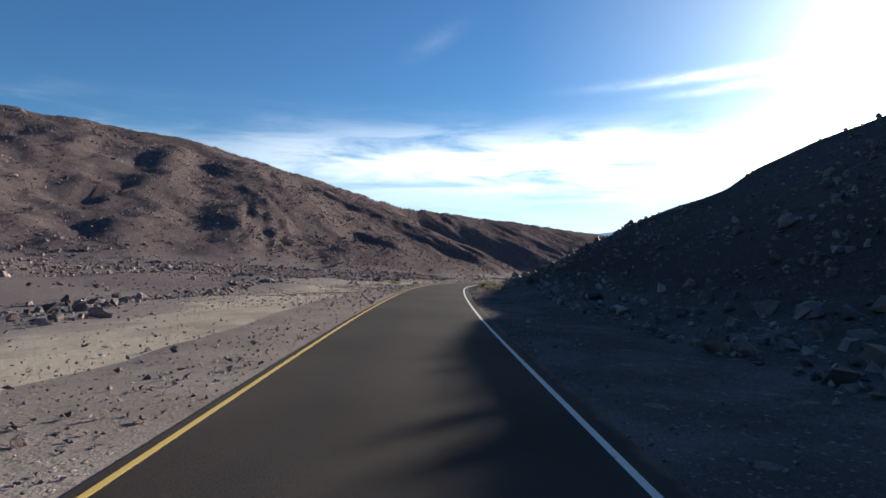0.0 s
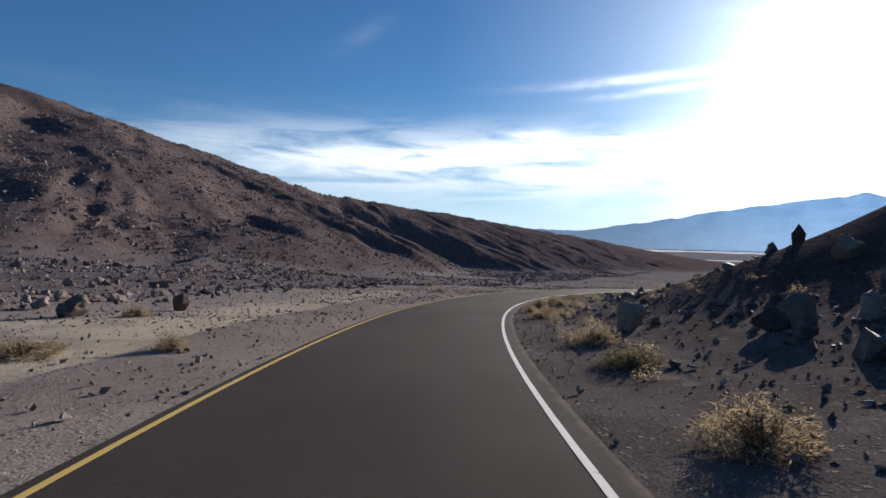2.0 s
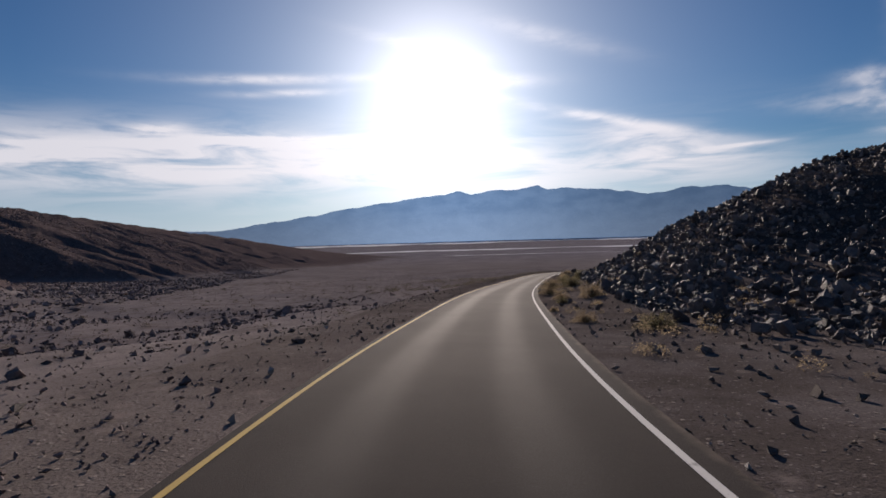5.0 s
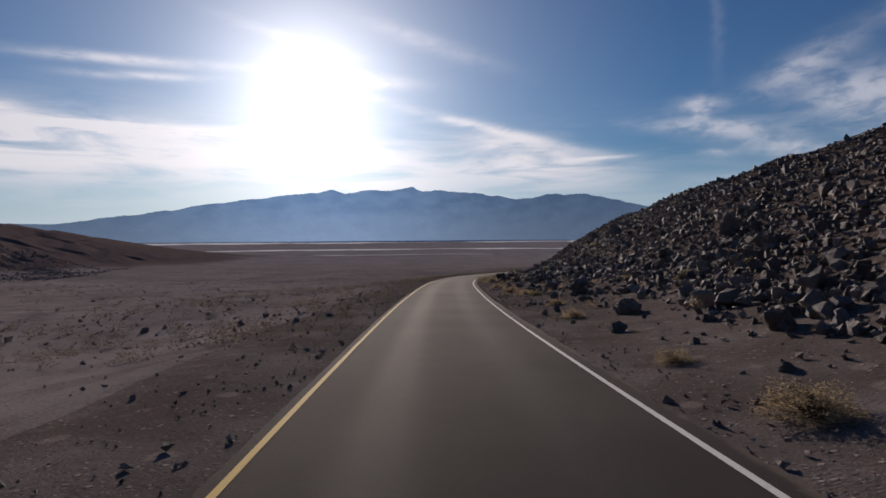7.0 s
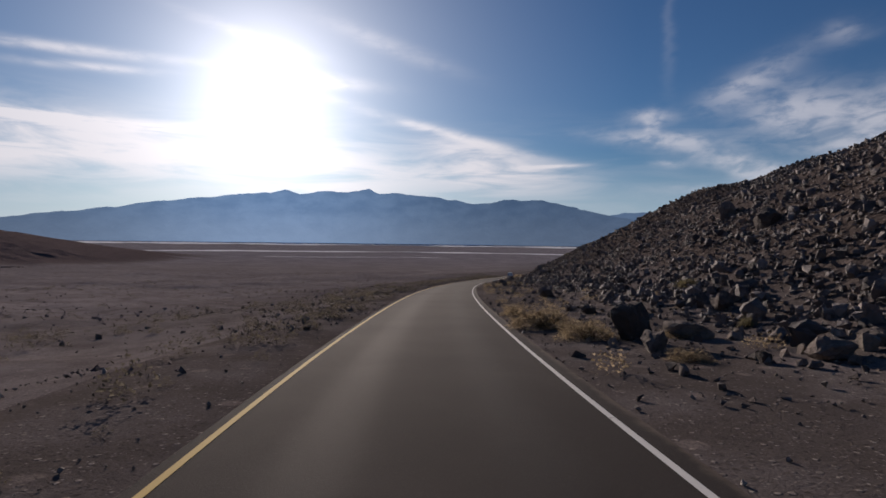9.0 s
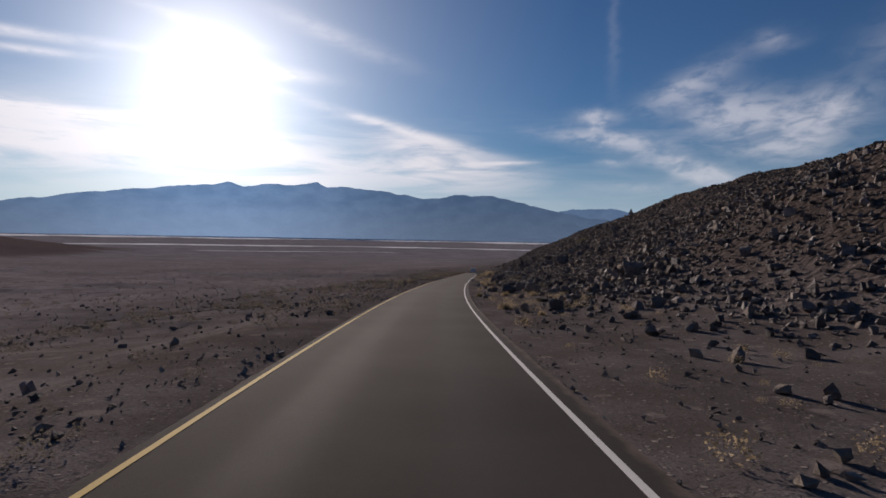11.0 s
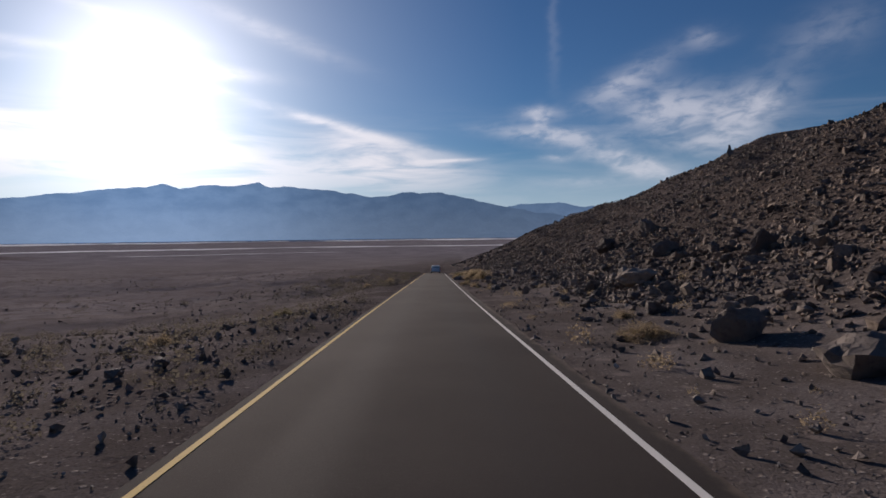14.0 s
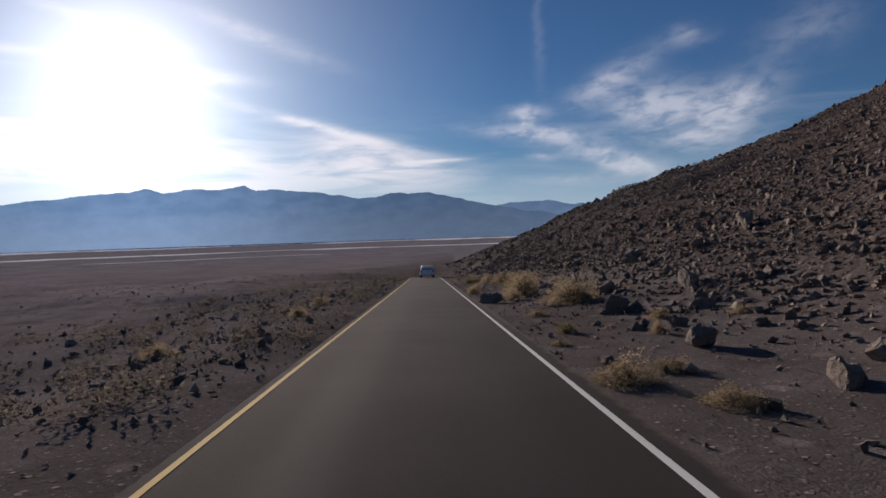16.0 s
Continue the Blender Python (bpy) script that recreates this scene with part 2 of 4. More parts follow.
def rock_look(dark, light, tint):
    def build(n, shader):
        geo = n.tree.nodes.new("ShaderNodeNewGeometry")
        info = n.tree.nodes.new("ShaderNodeObjectInfo")
        where = n.add("ShaderNodeTexCoord").outputs["Object"]
        one = n.math("FRACT", n.math("ADD", geo.outputs["Random Per Island"], info.outputs["Random"]))
        two = n.math("FRACT", n.math("MULTIPLY", one, 17.3))
        fine, mid = n.noise(where, 9.0, 6.0, 0.7), n.noise(where, 1.7, 4.0)
        c = n.mix(one, dark, light)
        c = n.mix(n.ramp(two, 0.72, 1.0, 0.0, 0.75), c, tint)
        c = n.mix(n.ramp(mid, 0.5, 0.75, 0.0, 0.5), c, tint)
        c = n.mix(n.ramp(fine, 0.45, 0.75, 0.0, 0.5), c, tuple(0.45 * v for v in dark))
        n.put(shader.inputs["Base Color"], c)
        relief(n, shader, fine, 0.06)
    return build


def asphalt_look(n, shader):
    where = n.add("ShaderNodeTexCoord").outputs["Object"]
    uv = n.tree.nodes.new("ShaderNodeUVMap").outputs[0]
    sep = n.tree.nodes.new("ShaderNodeSeparateXYZ")
    n.put(sep.inputs[0], uv)
    across, along = sep.outputs[0], sep.outputs[1]
    broad, stone, fleck = n.noise(where, 0.25, 5.0), n.noise(where, 60.0, 3.0, 0.8), n.noise(where, 2.2, 6.0, 0.7)
    c = n.mix(n.ramp(broad, 0.3, 0.7), (0.040, 0.0335, 0.0305), (0.057, 0.048, 0.043))
    worn = n.math("ADD", n.math("EXPONENT", n.math("MULTIPLY", n.math("POWER", n.math("ADD", across, 0.85), 2.0), -7.0)),
                  n.math("EXPONENT", n.math("MULTIPLY", n.math("POWER", n.math("SUBTRACT", across, 0.85), 2.0), -7.0)))
    c = n.mix(n.math("MULTIPLY", worn, 0.30), c, (0.032, 0.029, 0.028))
    edge = n.ramp(n.math("ADD", n.math("ABSOLUTE", across), n.math("MULTIPLY", n.math("SUBTRACT", fleck, 0.5), 0.35)), 2.02, 2.18)
    c = n.mix(n.math("MULTIPLY", edge, 0.6), c, (0.18, 0.14, 0.11))
    c = n.mix(n.ramp(stone, 0.55, 0.8, 0.0, 0.5), c, (0.12, 0.11, 0.10))
    n.put(shader.inputs["Base Color"], c)
    n.put(shader.inputs["Roughness"], n.ramp(worn, 0.0, 1.0, 0.95, 0.86))
    relief(n, shader, stone, 0.005)


def paint_look(colour):
    def build(n, shader):
        where = n.add("ShaderNodeTexCoord").outputs["Object"]
        wear = n.noise(where, 5.0, 6.0, 0.75)
        fine = n.noise(where, 45.0, 3.0, 0.8)
        c = n.mix(n.ramp(fine, 0.55, 0.75, 0.0, 0.5), colour, tuple(0.5 * v for v in colour))
        n.put(shader.inputs["Base Color"], n.mix(n.ramp(wear, 0.60, 0.74, 0.0, 0.7), c, (0.09, 0.075, 0.065)))
    return build


def salt_look(n, shader):
    where = n.add("ShaderNodeTexCoord").outputs["Object"]
    n.put(shader.inputs["Base Color"], n.mix(n.ramp(n.noise(where, 0.004, 5.0, 0.7), 0.2, 0.5), (0.42, 0.38, 0.37), (0.88, 0.86, 0.85)))


def hazed_range_look(haze_glow):
    """Far mountains with haze painted into their emission, more low down and towards the sun."""
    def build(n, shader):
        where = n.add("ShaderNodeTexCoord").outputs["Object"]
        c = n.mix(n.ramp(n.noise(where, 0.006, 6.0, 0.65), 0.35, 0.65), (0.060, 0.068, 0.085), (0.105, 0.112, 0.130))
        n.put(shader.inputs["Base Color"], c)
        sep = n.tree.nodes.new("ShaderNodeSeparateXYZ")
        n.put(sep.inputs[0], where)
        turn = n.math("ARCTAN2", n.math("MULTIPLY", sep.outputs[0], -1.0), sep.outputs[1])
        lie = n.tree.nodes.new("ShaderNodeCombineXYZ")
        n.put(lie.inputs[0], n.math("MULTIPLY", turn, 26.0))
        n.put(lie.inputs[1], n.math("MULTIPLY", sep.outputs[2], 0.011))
        # ridge and gully shading painted as streaks of tone in the glow
        fold_shade = n.ramp(n.noise(lie.outputs[0], 1.0, 7.0, 0.55, 0.15), 0.30, 0.70)
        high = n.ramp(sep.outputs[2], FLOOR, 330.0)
        tone = n.mix(fold_shade, (0.145, 0.270, 0.465), (0.200, 0.345, 0.56))
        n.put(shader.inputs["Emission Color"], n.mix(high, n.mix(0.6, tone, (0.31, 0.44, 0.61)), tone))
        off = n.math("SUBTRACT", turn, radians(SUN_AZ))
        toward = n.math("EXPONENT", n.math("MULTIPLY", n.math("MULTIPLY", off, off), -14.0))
        n.put(shader.inputs["Emission Strength"], n.math("MULTIPLY_ADD", toward, 1.4 * haze_glow, haze_glow))
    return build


# first value: emission strength that stands in for haze on the far ranges
HAZE_GLOW, FLOOR = 0.36, -24.0         # the valley floor's height
M = {}
M["ground"] = material("desert_soil", ground_look, 1.0, 0, 0.0)
M["rock"] = material("dark_basalt", rock_look((0.055, 0.046, 0.043), (0.185, 0.157, 0.143), (0.36, 0.30, 0.26)), 0.72, 0, 0.30)
M["brownrock"] = material("brown_basalt", rock_look((0.072, 0.057, 0.048), (0.225, 0.180, 0.147), (0.37, 0.27, 0.195)), 0.85, 0, 0.2)
M["boulder"] = material("weathered_boulder", rock_look((0.090, 0.075, 0.067), (0.205, 0.172, 0.150), (0.33, 0.27, 0.215)), 0.95, 0, 0.12)
M["gravel"] = material("pale_gravel", rock_look((0.085, 0.070, 0.062), (0.27, 0.235, 0.205), (0.46, 0.42, 0.37)), 0.9, 0, 0.2)
M["hillrock"] = material("red_brown_rubble", rock_look((0.100, 0.077, 0.072), (0.275, 0.218, 0.200), (0.40, 0.33, 0.30)), 1.0, 0, 0.05)
M["asphalt"] = material("worn_asphalt", asphalt_look, 0.9, 0, 0.05)
M["yellow"] = material("yellow_paint", paint_look((0.54, 0.38, 0.12)), 0.85, 0, 0.1)
M["white"] = material("white_paint", paint_look((0.64, 0.62, 0.58)), 0.85, 0, 0.1)
M["salt"] = material("salt_crust", salt_look, 1.0, 0, 0.0)
M["far"] = material("far_range", hazed_range_look(HAZE_GLOW), 1.0, 0, 0.0)
# same look with a stronger glow, as if behind more haze
M["farther"] = material("farther_range", hazed_range_look(1.35 * HAZE_GLOW), 1.0, 0, 0.0)


def brush(name, colour, dark):
    """Thin dry twigs, which let some of the light behind them through."""
    m = bpy.data.materials.new(name)
    m.use_nodes = True
    n = Nodes(m.node_tree)
    out = n.add("ShaderNodeOutputMaterial")
    geo = n.tree.nodes.new("ShaderNodeNewGeometry")
    c = n.mix(geo.outputs["Random Per Island"], dark, colour)
    face, back = n.add("ShaderNodeBsdfDiffuse", Color=c), n.add("ShaderNodeBsdfTranslucent", Color=c)
    both = n.add("ShaderNodeMixShader", Fac=0.55)
    n.tree.links.new(face.outputs[0], both.inputs[1])
    n.tree.links.new(back.outputs[0], both.inputs[2])
    n.tree.links.new(both.outputs[0], out.inputs[0])
    return m


M["straw"] = brush("dry_straw", (0.46, 0.365, 0.235), (0.22, 0.168, 0.105))
M["scrub"] = brush("dark_scrub", (0.165, 0.145, 0.110), (0.070, 0.060, 0.048))
M["sage"] = brush("grey_green_brush", (0.27, 0.235, 0.135), (0.105, 0.092, 0.055))
M["stem"] = material("woody_stem", *plain((0.16, 0.115, 0.07), 0.9, 0, 0.1, 0.2, 8.0))

# ---------------------------------------------------------------- the lie of the land
table = np.random.RandomState(5).rand(256, 256)


def lattice(x, y):
    """Smooth random heights on a square lattice, 0 to 1."""
    i, j = np.floor(x).astype(int), np.floor(y).astype(int)
    u, v = x - i, y - j
    u, v = u * u * (3 - 2 * u), v * v * (3 - 2 * v)
    a, b, c, d = table[i % 256, j % 256], table[(i + 1) % 256, j % 256], table[i % 256, (j + 1) % 256], table[(i + 1) % 256, (j + 1) % 256]
    return (a * (1 - u) + b * u) * (1 - v) + (c * (1 - u) + d * u) * v


def rough(x, y, size, octaves=4, gain=0.5):
    """Fractal roughness about 0, of that largest size in metres."""
    out, amp = 0.0, 1.0
    for k in range(octaves):
        out = out + amp * (lattice(x / size + 17.3 * k, y / size + 5.1 * k) - 0.5)
        size, amp = size / 2, amp * gain
    return out


def step(v, low, high):
    u = np.clip((v - low) / (high - low), 0, 1)
    return u * u * (3 - 2 * u)


# the road's middle, from behind the start to over the crest ahead
ROAD = [(165.0, -273.5, 17.7), (145.5, -268.2, 16.8), (126.1, -262.4, 15.87), (108.1, -256.9, 14.98), (90.9, -251.0, 14.10), (79.3, -246.3, 13.44),
        (69.5, -241.1, 12.82), (61.4, -235.5, 12.27), (54.1, -228.7, 11.72), (47.4, -220.2, 11.14), (41.6, -210.4, 10.53),
        (36.7, -199.6, 9.88), (30.8, -184.8, 8.99), (24.5, -165.9, 7.86), (19.0, -147.4, 6.86), (14.2, -129.0, 5.89),
        (9.3, -104.6, 4.51), (5.4, -78.0, 2.90), (3.0, -52.5, 1.45), (1.3, -25.3, -0.05), (0.0, 0.0, -1.45),
        (-1.2, 25.0, -2.82), (-2.4, 50.0, -4.20), (-3.6, 75.0, -5.6), (-4.8, 100.0, -7.5), (-6.0, 125.0, -9.9), (-7.0, 150.0, -12.4),
        (-10, 250, -20), (-10, 420, -25), (-10, 700, -28)]


def smooth_line(points, spacing):
    """A curve through the points, at even steps."""
    p = np.array(points, float)
    p = np.vstack([2 * p[0] - p[1], p, 2 * p[-1] - p[-2]])
    out = []
    for a, b, c, d in zip(p, p[1:], p[2:], p[3:]):
        for u in np.linspace(0, 1, 60, endpoint=False):
            out.append(0.5 * (2 * b + (c - a) * u + (2 * a - 5 * b + 4 * c - d) * u**2 + (3 * b - a - 3 * c + d) * u**3))
    out = np.array(out + [p[-2]])
    far = np.r_[0, np.cumsum(np.linalg.norm(np.diff(out, axis=0), axis=1))]
    at = np.arange(0, far[-1], spacing)
    return np.stack([np.interp(at, far, out[:, k]) for k in range(out.shape[1])], 1), at


line, line_s = smooth_line(ROAD, 1.0)
line_s = line_s - 40.8                       # 0 at the start of the drive
ahead = np.gradient(line[:, :2], axis=0)
ahead /= np.linalg.norm(ahead, axis=1)[:, None]
side = np.stack([ahead[:, 1], -ahead[:, 0]], 1)


def along_road(x, y):
    """For places: metres along the road, metres to its right, and the road's height there."""
    s, l, z = np.empty(x.shape), np.empty(x.shape), np.empty(x.shape)
    for k in range(0, len(x), 8000):
        px, py = x[k:k + 8000, None], y[k:k + 8000, None]
        n = ((px - line[None, :, 0]) ** 2 + (py - line[None, :, 1]) ** 2).argmin(1)
        dx, dy = px[:, 0] - line[n, 0], py[:, 0] - line[n, 1]
        f = dx * ahead[n, 0] + dy * ahead[n, 1]
        r = dx * side[n, 0] + dy * side[n, 1]
        s[k:k + 8000] = line_s[n] + np.clip(f, -1, 1)
        l[k:k + 8000] = np.sign(r + 1e-9) * np.hypot(dx - np.clip(f, -1, 1) * ahead[n, 0], dy - np.clip(f, -1, 1) * ahead[n, 1])
        z[k:k + 8000] = np.interp(s[k:k + 8000], line_s, line[:, 2])
    return s, l, z


def place(s, l):
    """The plan's x and y at s along the road and l to its right."""
    return (np.interp(s, line_s, line[:, 0]) + l * np.interp(s, line_s, side[:, 0]),
            np.interp(s, line_s, line[:, 1]) + l * np.interp(s, line_s, side[:, 1]))


# the crest of the long hill across the wash: x, y, height
CREST = np.array([(-60, -420, 64), (-124, -289, 57.5), (-147, -261, 52.5), (-185, -221, 45.8), (-229, -177, 39.8), (-283, -114, 37.4), (-338, -41, 35.5), (-416, 67, 30),
                  (-506, 200, 25), (-612, 384, 14), (-700, 560, -4), (-760, 700, -24)], float)
# how far the hill's foot lies from its crest, by the metres along the crest: a broad near face, a deep valley behind it, and spurs beyond
FOOT_RUN = [0, 150, 230, 248, 272, 310, 332, 356, 364, 372, 382, 391, 400, 412, 440, 480, 496, 530, 600, 700, 1100, 1300]
FOOT_OUT = [128, 126, 116, 98, 46, 36, 72, 112, 112, 104, 108, 112, 102, 112, 118, 114, 126, 132, 150, 165, 200, 190]


def crest_of(x, y):
    """Distance to the crest line, its height at the nearest place and the metres along it."""
    best, top, run, total = np.full(x.shape, 1e9), np.zeros(x.shape), np.zeros(x.shape), 0.0
    for a, b in zip(CREST, CREST[1:]):
        d = b[:2] - a[:2]
        size = np.linalg.norm(d)
        u = np.clip(((x - a[0]) * d[0] + (y - a[1]) * d[1]) / size**2, 0, 1)
        far = np.hypot(x - a[0] - u * d[0], y - a[1] - u * d[1])
        near = far < best
        best = np.where(near, far, best)
        top = np.where(near, a[2] + u * (b[2] - a[2]), top)
        run = np.where(near, total + u * size, run)
        total += size
    return best, top, run


def land(x, y):
    """Height of the ground, and how far it is wash sand, talus, verge and haze-tinted valley floor (0 to 1)."""
    s, l, zr = along_road(x, y)
    xs = np.where(x > 0, 250 * np.tanh(x / 250), 120 * np.tanh(x / 120))
    g = -1.28 + 0.0287 * xs - 0.0509 * np.where(y < 0, 600 * np.tanh(y / 600), y)
    g = FLOOR + 5 * np.logaddexp(0, (g - FLOOR) / 5)
    wide = step(np.abs(l), 2.5, 14)
    keep = np.exp(-(np.clip(np.abs(l) - 3, 0, None) / 9) ** 2) * step(s, 480, 430)
    z = zr * keep + g * (1 - keep)
    z = z + wide * (1.3 * rough(x, y, 38, 3) + 0.55 * rough(x, y, 7, 3)) * (1 - 0.85 * step(y, 200, 600)) + 0.07 * rough(x, y, 2.4, 2) * step(np.abs(l), 2.1, 3.2)
    # verges: a shallow ditch beyond the shoulder, a bank down on the valley side
    z = z - 0.05 * np.exp(-((np.abs(l) - 3.8) / 1.0) ** 2) - (0.7 * step(-l, 3.2, 8.5) + 1.0 * step(-l, 8, 25)) * step(s, 90, 130) * step(s, 420, 330)
    # talus on the right: the spur inside the bend, and the long slope beyond it
    foot = 7.2 + 2.2 * rough(s, s * 0 + 3, 24, 3) + 1.5 * step(s, 300, 200) * step(s, 150, 190) - 1.6 * np.exp(-((s - 122) / 14) ** 2) - 1.9 * np.exp(-((s - 143) / 11) ** 2)
    rise = np.logaddexp(0, (l - foot) / 1.2) * 1.2
    top = np.interp(s, [90, 120, 180, 230, 265, 300, 345, 400, 470], [13, 15, 23, 36, 24, 23, 26, 24, 17])
    slope = top * (1 - np.exp(-rise * 0.62 / top)) * step(s, 104, 142) * step(s, 640, 420)
    slope = slope * np.interp(s, [135, 150, 165, 178, 197, 212, 236, 258, 285, 315, 335, 358, 378, 396, 412, 424, 450, 490],
                              [0.92, 0.94, 1.0, 1.0, 0.91, 1.04, 1.01, 1.03, 0.94, 0.92, 0.97, 1.03, 1.09, 0.98, 0.82, 0.74, 0.82, 1.0])
    spur_foot = 4.5 + 1.2 * rough(s, s * 0 + 9, 15, 2) + 2.4 * step(s, 34, 20) + 1.1 * step(s, 44, 56)
    spur_rise = np.logaddexp(0, (l - spur_foot) / 1.0) * 1.0
    pitch = 0.72 - 0.225 * step(s, 31, 53) + 0.07 * step(s, 55, 64)
    brow = np.interp(s, [40, 64], [60, 21])
    spur = brow * (1 - np.exp(-spur_rise * pitch / brow)) * step(s, 86, 64)
    hill = np.maximum(slope, spur)
    on = step(hill, 0.3, 2.0)
    hill = hill + on * (2.6 * rough(x, y, 26, 4) + 0.8 * rough(x, y, 5, 3)) * step(hill, 0, 8)
    # the long hill across the wash, with gullies down its face
    far, crest, run = crest_of(x, y)
    lean = run + 0.45 * far * step(run, 190, 150)
    width = np.interp(run + 5 * rough(run, far, 18, 2), FOOT_RUN, FOOT_OUT)
    across = np.clip(1 - far / width, 0, 1)
    phase = (lean + 11 * rough(lean, far * 0.2, 40, 2)) / 31
    tooth = phase - np.floor(phase)
    tooth = np.where(tooth < 0.45, step(tooth, 0, 0.45), step(tooth, 1.0, 0.45)) - 0.5          # a steep flank away from the sun, a gentle one towards it
    depth = 3.6 * np.clip(0.6 + 1.5 * rough(lean, far * 0 + 7, 45, 2), 0.15, 1.2) * (1 - 0.85 * step(run, 225, 262))
    gully = tooth * depth + (2.8 - 1.2 * step(run, 225, 262)) * rough(lean, far * 0.3, 9, 4, 0.6)
    body = (crest - z) * (across ** 1.10) + gully * step(across, 0.0, 0.22) * step(across, 1.0, 0.72) + 1.6 * rough(x, y, 9, 3) * step(across, 0, 0.2)
    body = np.where(across > 0, np.clip(body, 0, None), 0)
    z = z + hill + body
    under = step(np.abs(l), 2.6, 2.0) * step(s, 455, 445)
    z = z * (1 - under) + (zr - 0.10) * under
    sand = step(np.abs(l + 7.2 + 1.6 * rough(s, s * 0, 24, 3) - 0.02 * s), 5.0, 1.5) * step(s, 95, 65) * step(l, -2, -3)
    sand = sand * np.clip(0.85 + 1.7 * rough(s * 0.08, l, 1.6, 4, 0.6), 0, 1)          # runnels along the wash
    return z, dict(sand=sand, talus=np.maximum(on, step(body, 0.5, 4)), verge=np.where(l > 0, step(l, 13, 9), np.maximum(step(-l, 6.5, 3.0), 0.7 * step(-l, 42, 8) * step(s, 160, 215))), red=np.maximum(step(body, 0.2, 2.5), 0.65 * step(s, 150, 100) * step(l, -12, -18)), wash=step(s, 135, 85) * step(l, -1, -3) * step(l, -17, -11), floor=step(np.hypot(x, y), 260, 900))


def surface(x, y):
    """Height of what things stand on: the ground, or the graded shoulder beside the asphalt."""
    z = land(x, y)[0] + settled(x, y)
    s, l, zr = along_road(x, y)
    l = np.abs(l)
    u = step(l, 2.4, 4.4)
    graded = (zr - 0.010) * (1 - u) + z * u + np.interp(l, [2, 2.5, 3.1, 3.8, 4.6], [-0.012, 0, 0.01, 0.02, 0.03])
    return np.where((l > 1.95) & (l < 4.7), np.maximum(z, graded), z)


def steps_out(low, high, fine, reach_low, reach_high, grow=1.09):
    """Even steps between low and high, then ever larger ones out to the reach."""
    mid = np.arange(low, high + fine, fine)
    out, step_now, v = [], fine, mid[-1]
    while v < reach_high:
        step_now *= grow
        v += step_now
        out.append(v)
    back, step_now, v = [], fine, mid[0]
    while v > reach_low:
        step_now *= grow
        v -= step_now
        back.append(v)
    return np.array(back[::-1] + list(mid) + out)


def quick_mesh(name, verts, faces, smooth=False):
    """A mesh from arrays of corners and of faces with a like number of sides."""
    me = bpy.data.meshes.new(name)
    verts, faces = np.asarray(verts, np.float32), np.asarray(faces, np.int32)
    sides = faces.shape[1]
    me.vertices.add(len(verts))
    me.vertices.foreach_set("co", verts.ravel())
    me.loops.add(faces.size)
    me.loops.foreach_set("vertex_index", faces.ravel())
    me.polygons.add(len(faces))
    me.polygons.foreach_set("loop_start", np.arange(0, faces.size, sides, dtype=np.int32))
    me.polygons.foreach_set("loop_total", np.full(len(faces), sides, np.int32))
    me.polygons.foreach_set("use_smooth", np.full(len(faces), smooth))
    me.update(calc_edges=True)
    return me


def lattice_faces(rows, cols):
    n = np.arange(rows * cols).reshape(rows, cols)
    return np.stack([n[:-1, :-1], n[:-1, 1:], n[1:, 1:], n[1:, :-1]], -1).reshape(-1, 4)


def part(name, me, mat, parent=None, label=""):
    """Links a mesh as one object, under a thing or on its own."""
    if isinstance(me, bmesh.types.BMesh):
        bm, me = me, bpy.data.meshes.new(name)
        bm.to_mesh(me)
        bm.free()
    if mat and not me.materials:
        me.materials.append(mat)
    ob = new(name, me)
    ob.parent = parent
    if label:
        ob["label"] = label
    return ob


gx, gy = steps_out(-34, 96, 1.1, -4900, 4900), steps_out(-268, 62, 1.1, -1500, 4900)
gx = np.r_[gx[gx < -460], np.arange(-458, -130, 3.2), np.arange(-130, -34, 1.7), gx[gx > -34.5]]
gy = np.r_[gy[gy < -430], np.arange(-428, -270, 2.6), gy[(gy > -269) & (gy < 62)], np.arange(62.8, 260, 3.0), gy[gy > 262]]
X, Y = np.meshgrid(gx, gy)
Z, tags = land(X.ravel(), Y.ravel())
# where the two slopes inside the bend meet, wind and water have worn the seam to a saddle
S = along_road(X.ravel(), Y.ravel())[0].reshape(X.shape)
raw = Z.reshape(X.shape)


def spread(grid, times):
    for _ in range(times):
        edge = np.pad(grid, 1, mode="edge")
        grid = (edge[:-2, 1:-1] + edge[2:, 1:-1] + edge[1:-1, :-2] + edge[1:-1, 2:] + 4 * grid) / 8
    return grid


jump = np.zeros(X.shape)
jump[:, 1:] = np.maximum(jump[:, 1:], np.abs(np.diff(S, axis=1)) > 8)
jump[1:] = np.maximum(jump[1:], np.abs(np.diff(S, axis=0)) > 8)
worn = np.clip(spread(jump * (X > 20) * (Y > -262) * (Y < 300), 40) * 9, 0, 1)
even = raw
for _ in range(12):
    even = even * (1 - worn) + spread(even, 14) * worn
sag = even - raw
Z = even.ravel()


def settled(x, y):
    """How far the worn saddle lies above or below the slopes."""
    i = np.clip(np.searchsorted(gx, x) - 1, 0, len(gx) - 2)
    j = np.clip(np.searchsorted(gy, y) - 1, 0, len(gy) - 2)
    u, v = (x - gx[i]) / (gx[i + 1] - gx[i]), (y - gy[j]) / (gy[j + 1] - gy[j])
    return (sag[j, i] * (1 - u) + sag[j, i + 1] * u) * (1 - v) + (sag[j + 1, i] * (1 - u) + sag[j + 1, i + 1] * u) * v


me = quick_mesh("ground", np.stack([X.ravel(), Y.ravel(), Z], 1), lattice_faces(*X.shape), True)
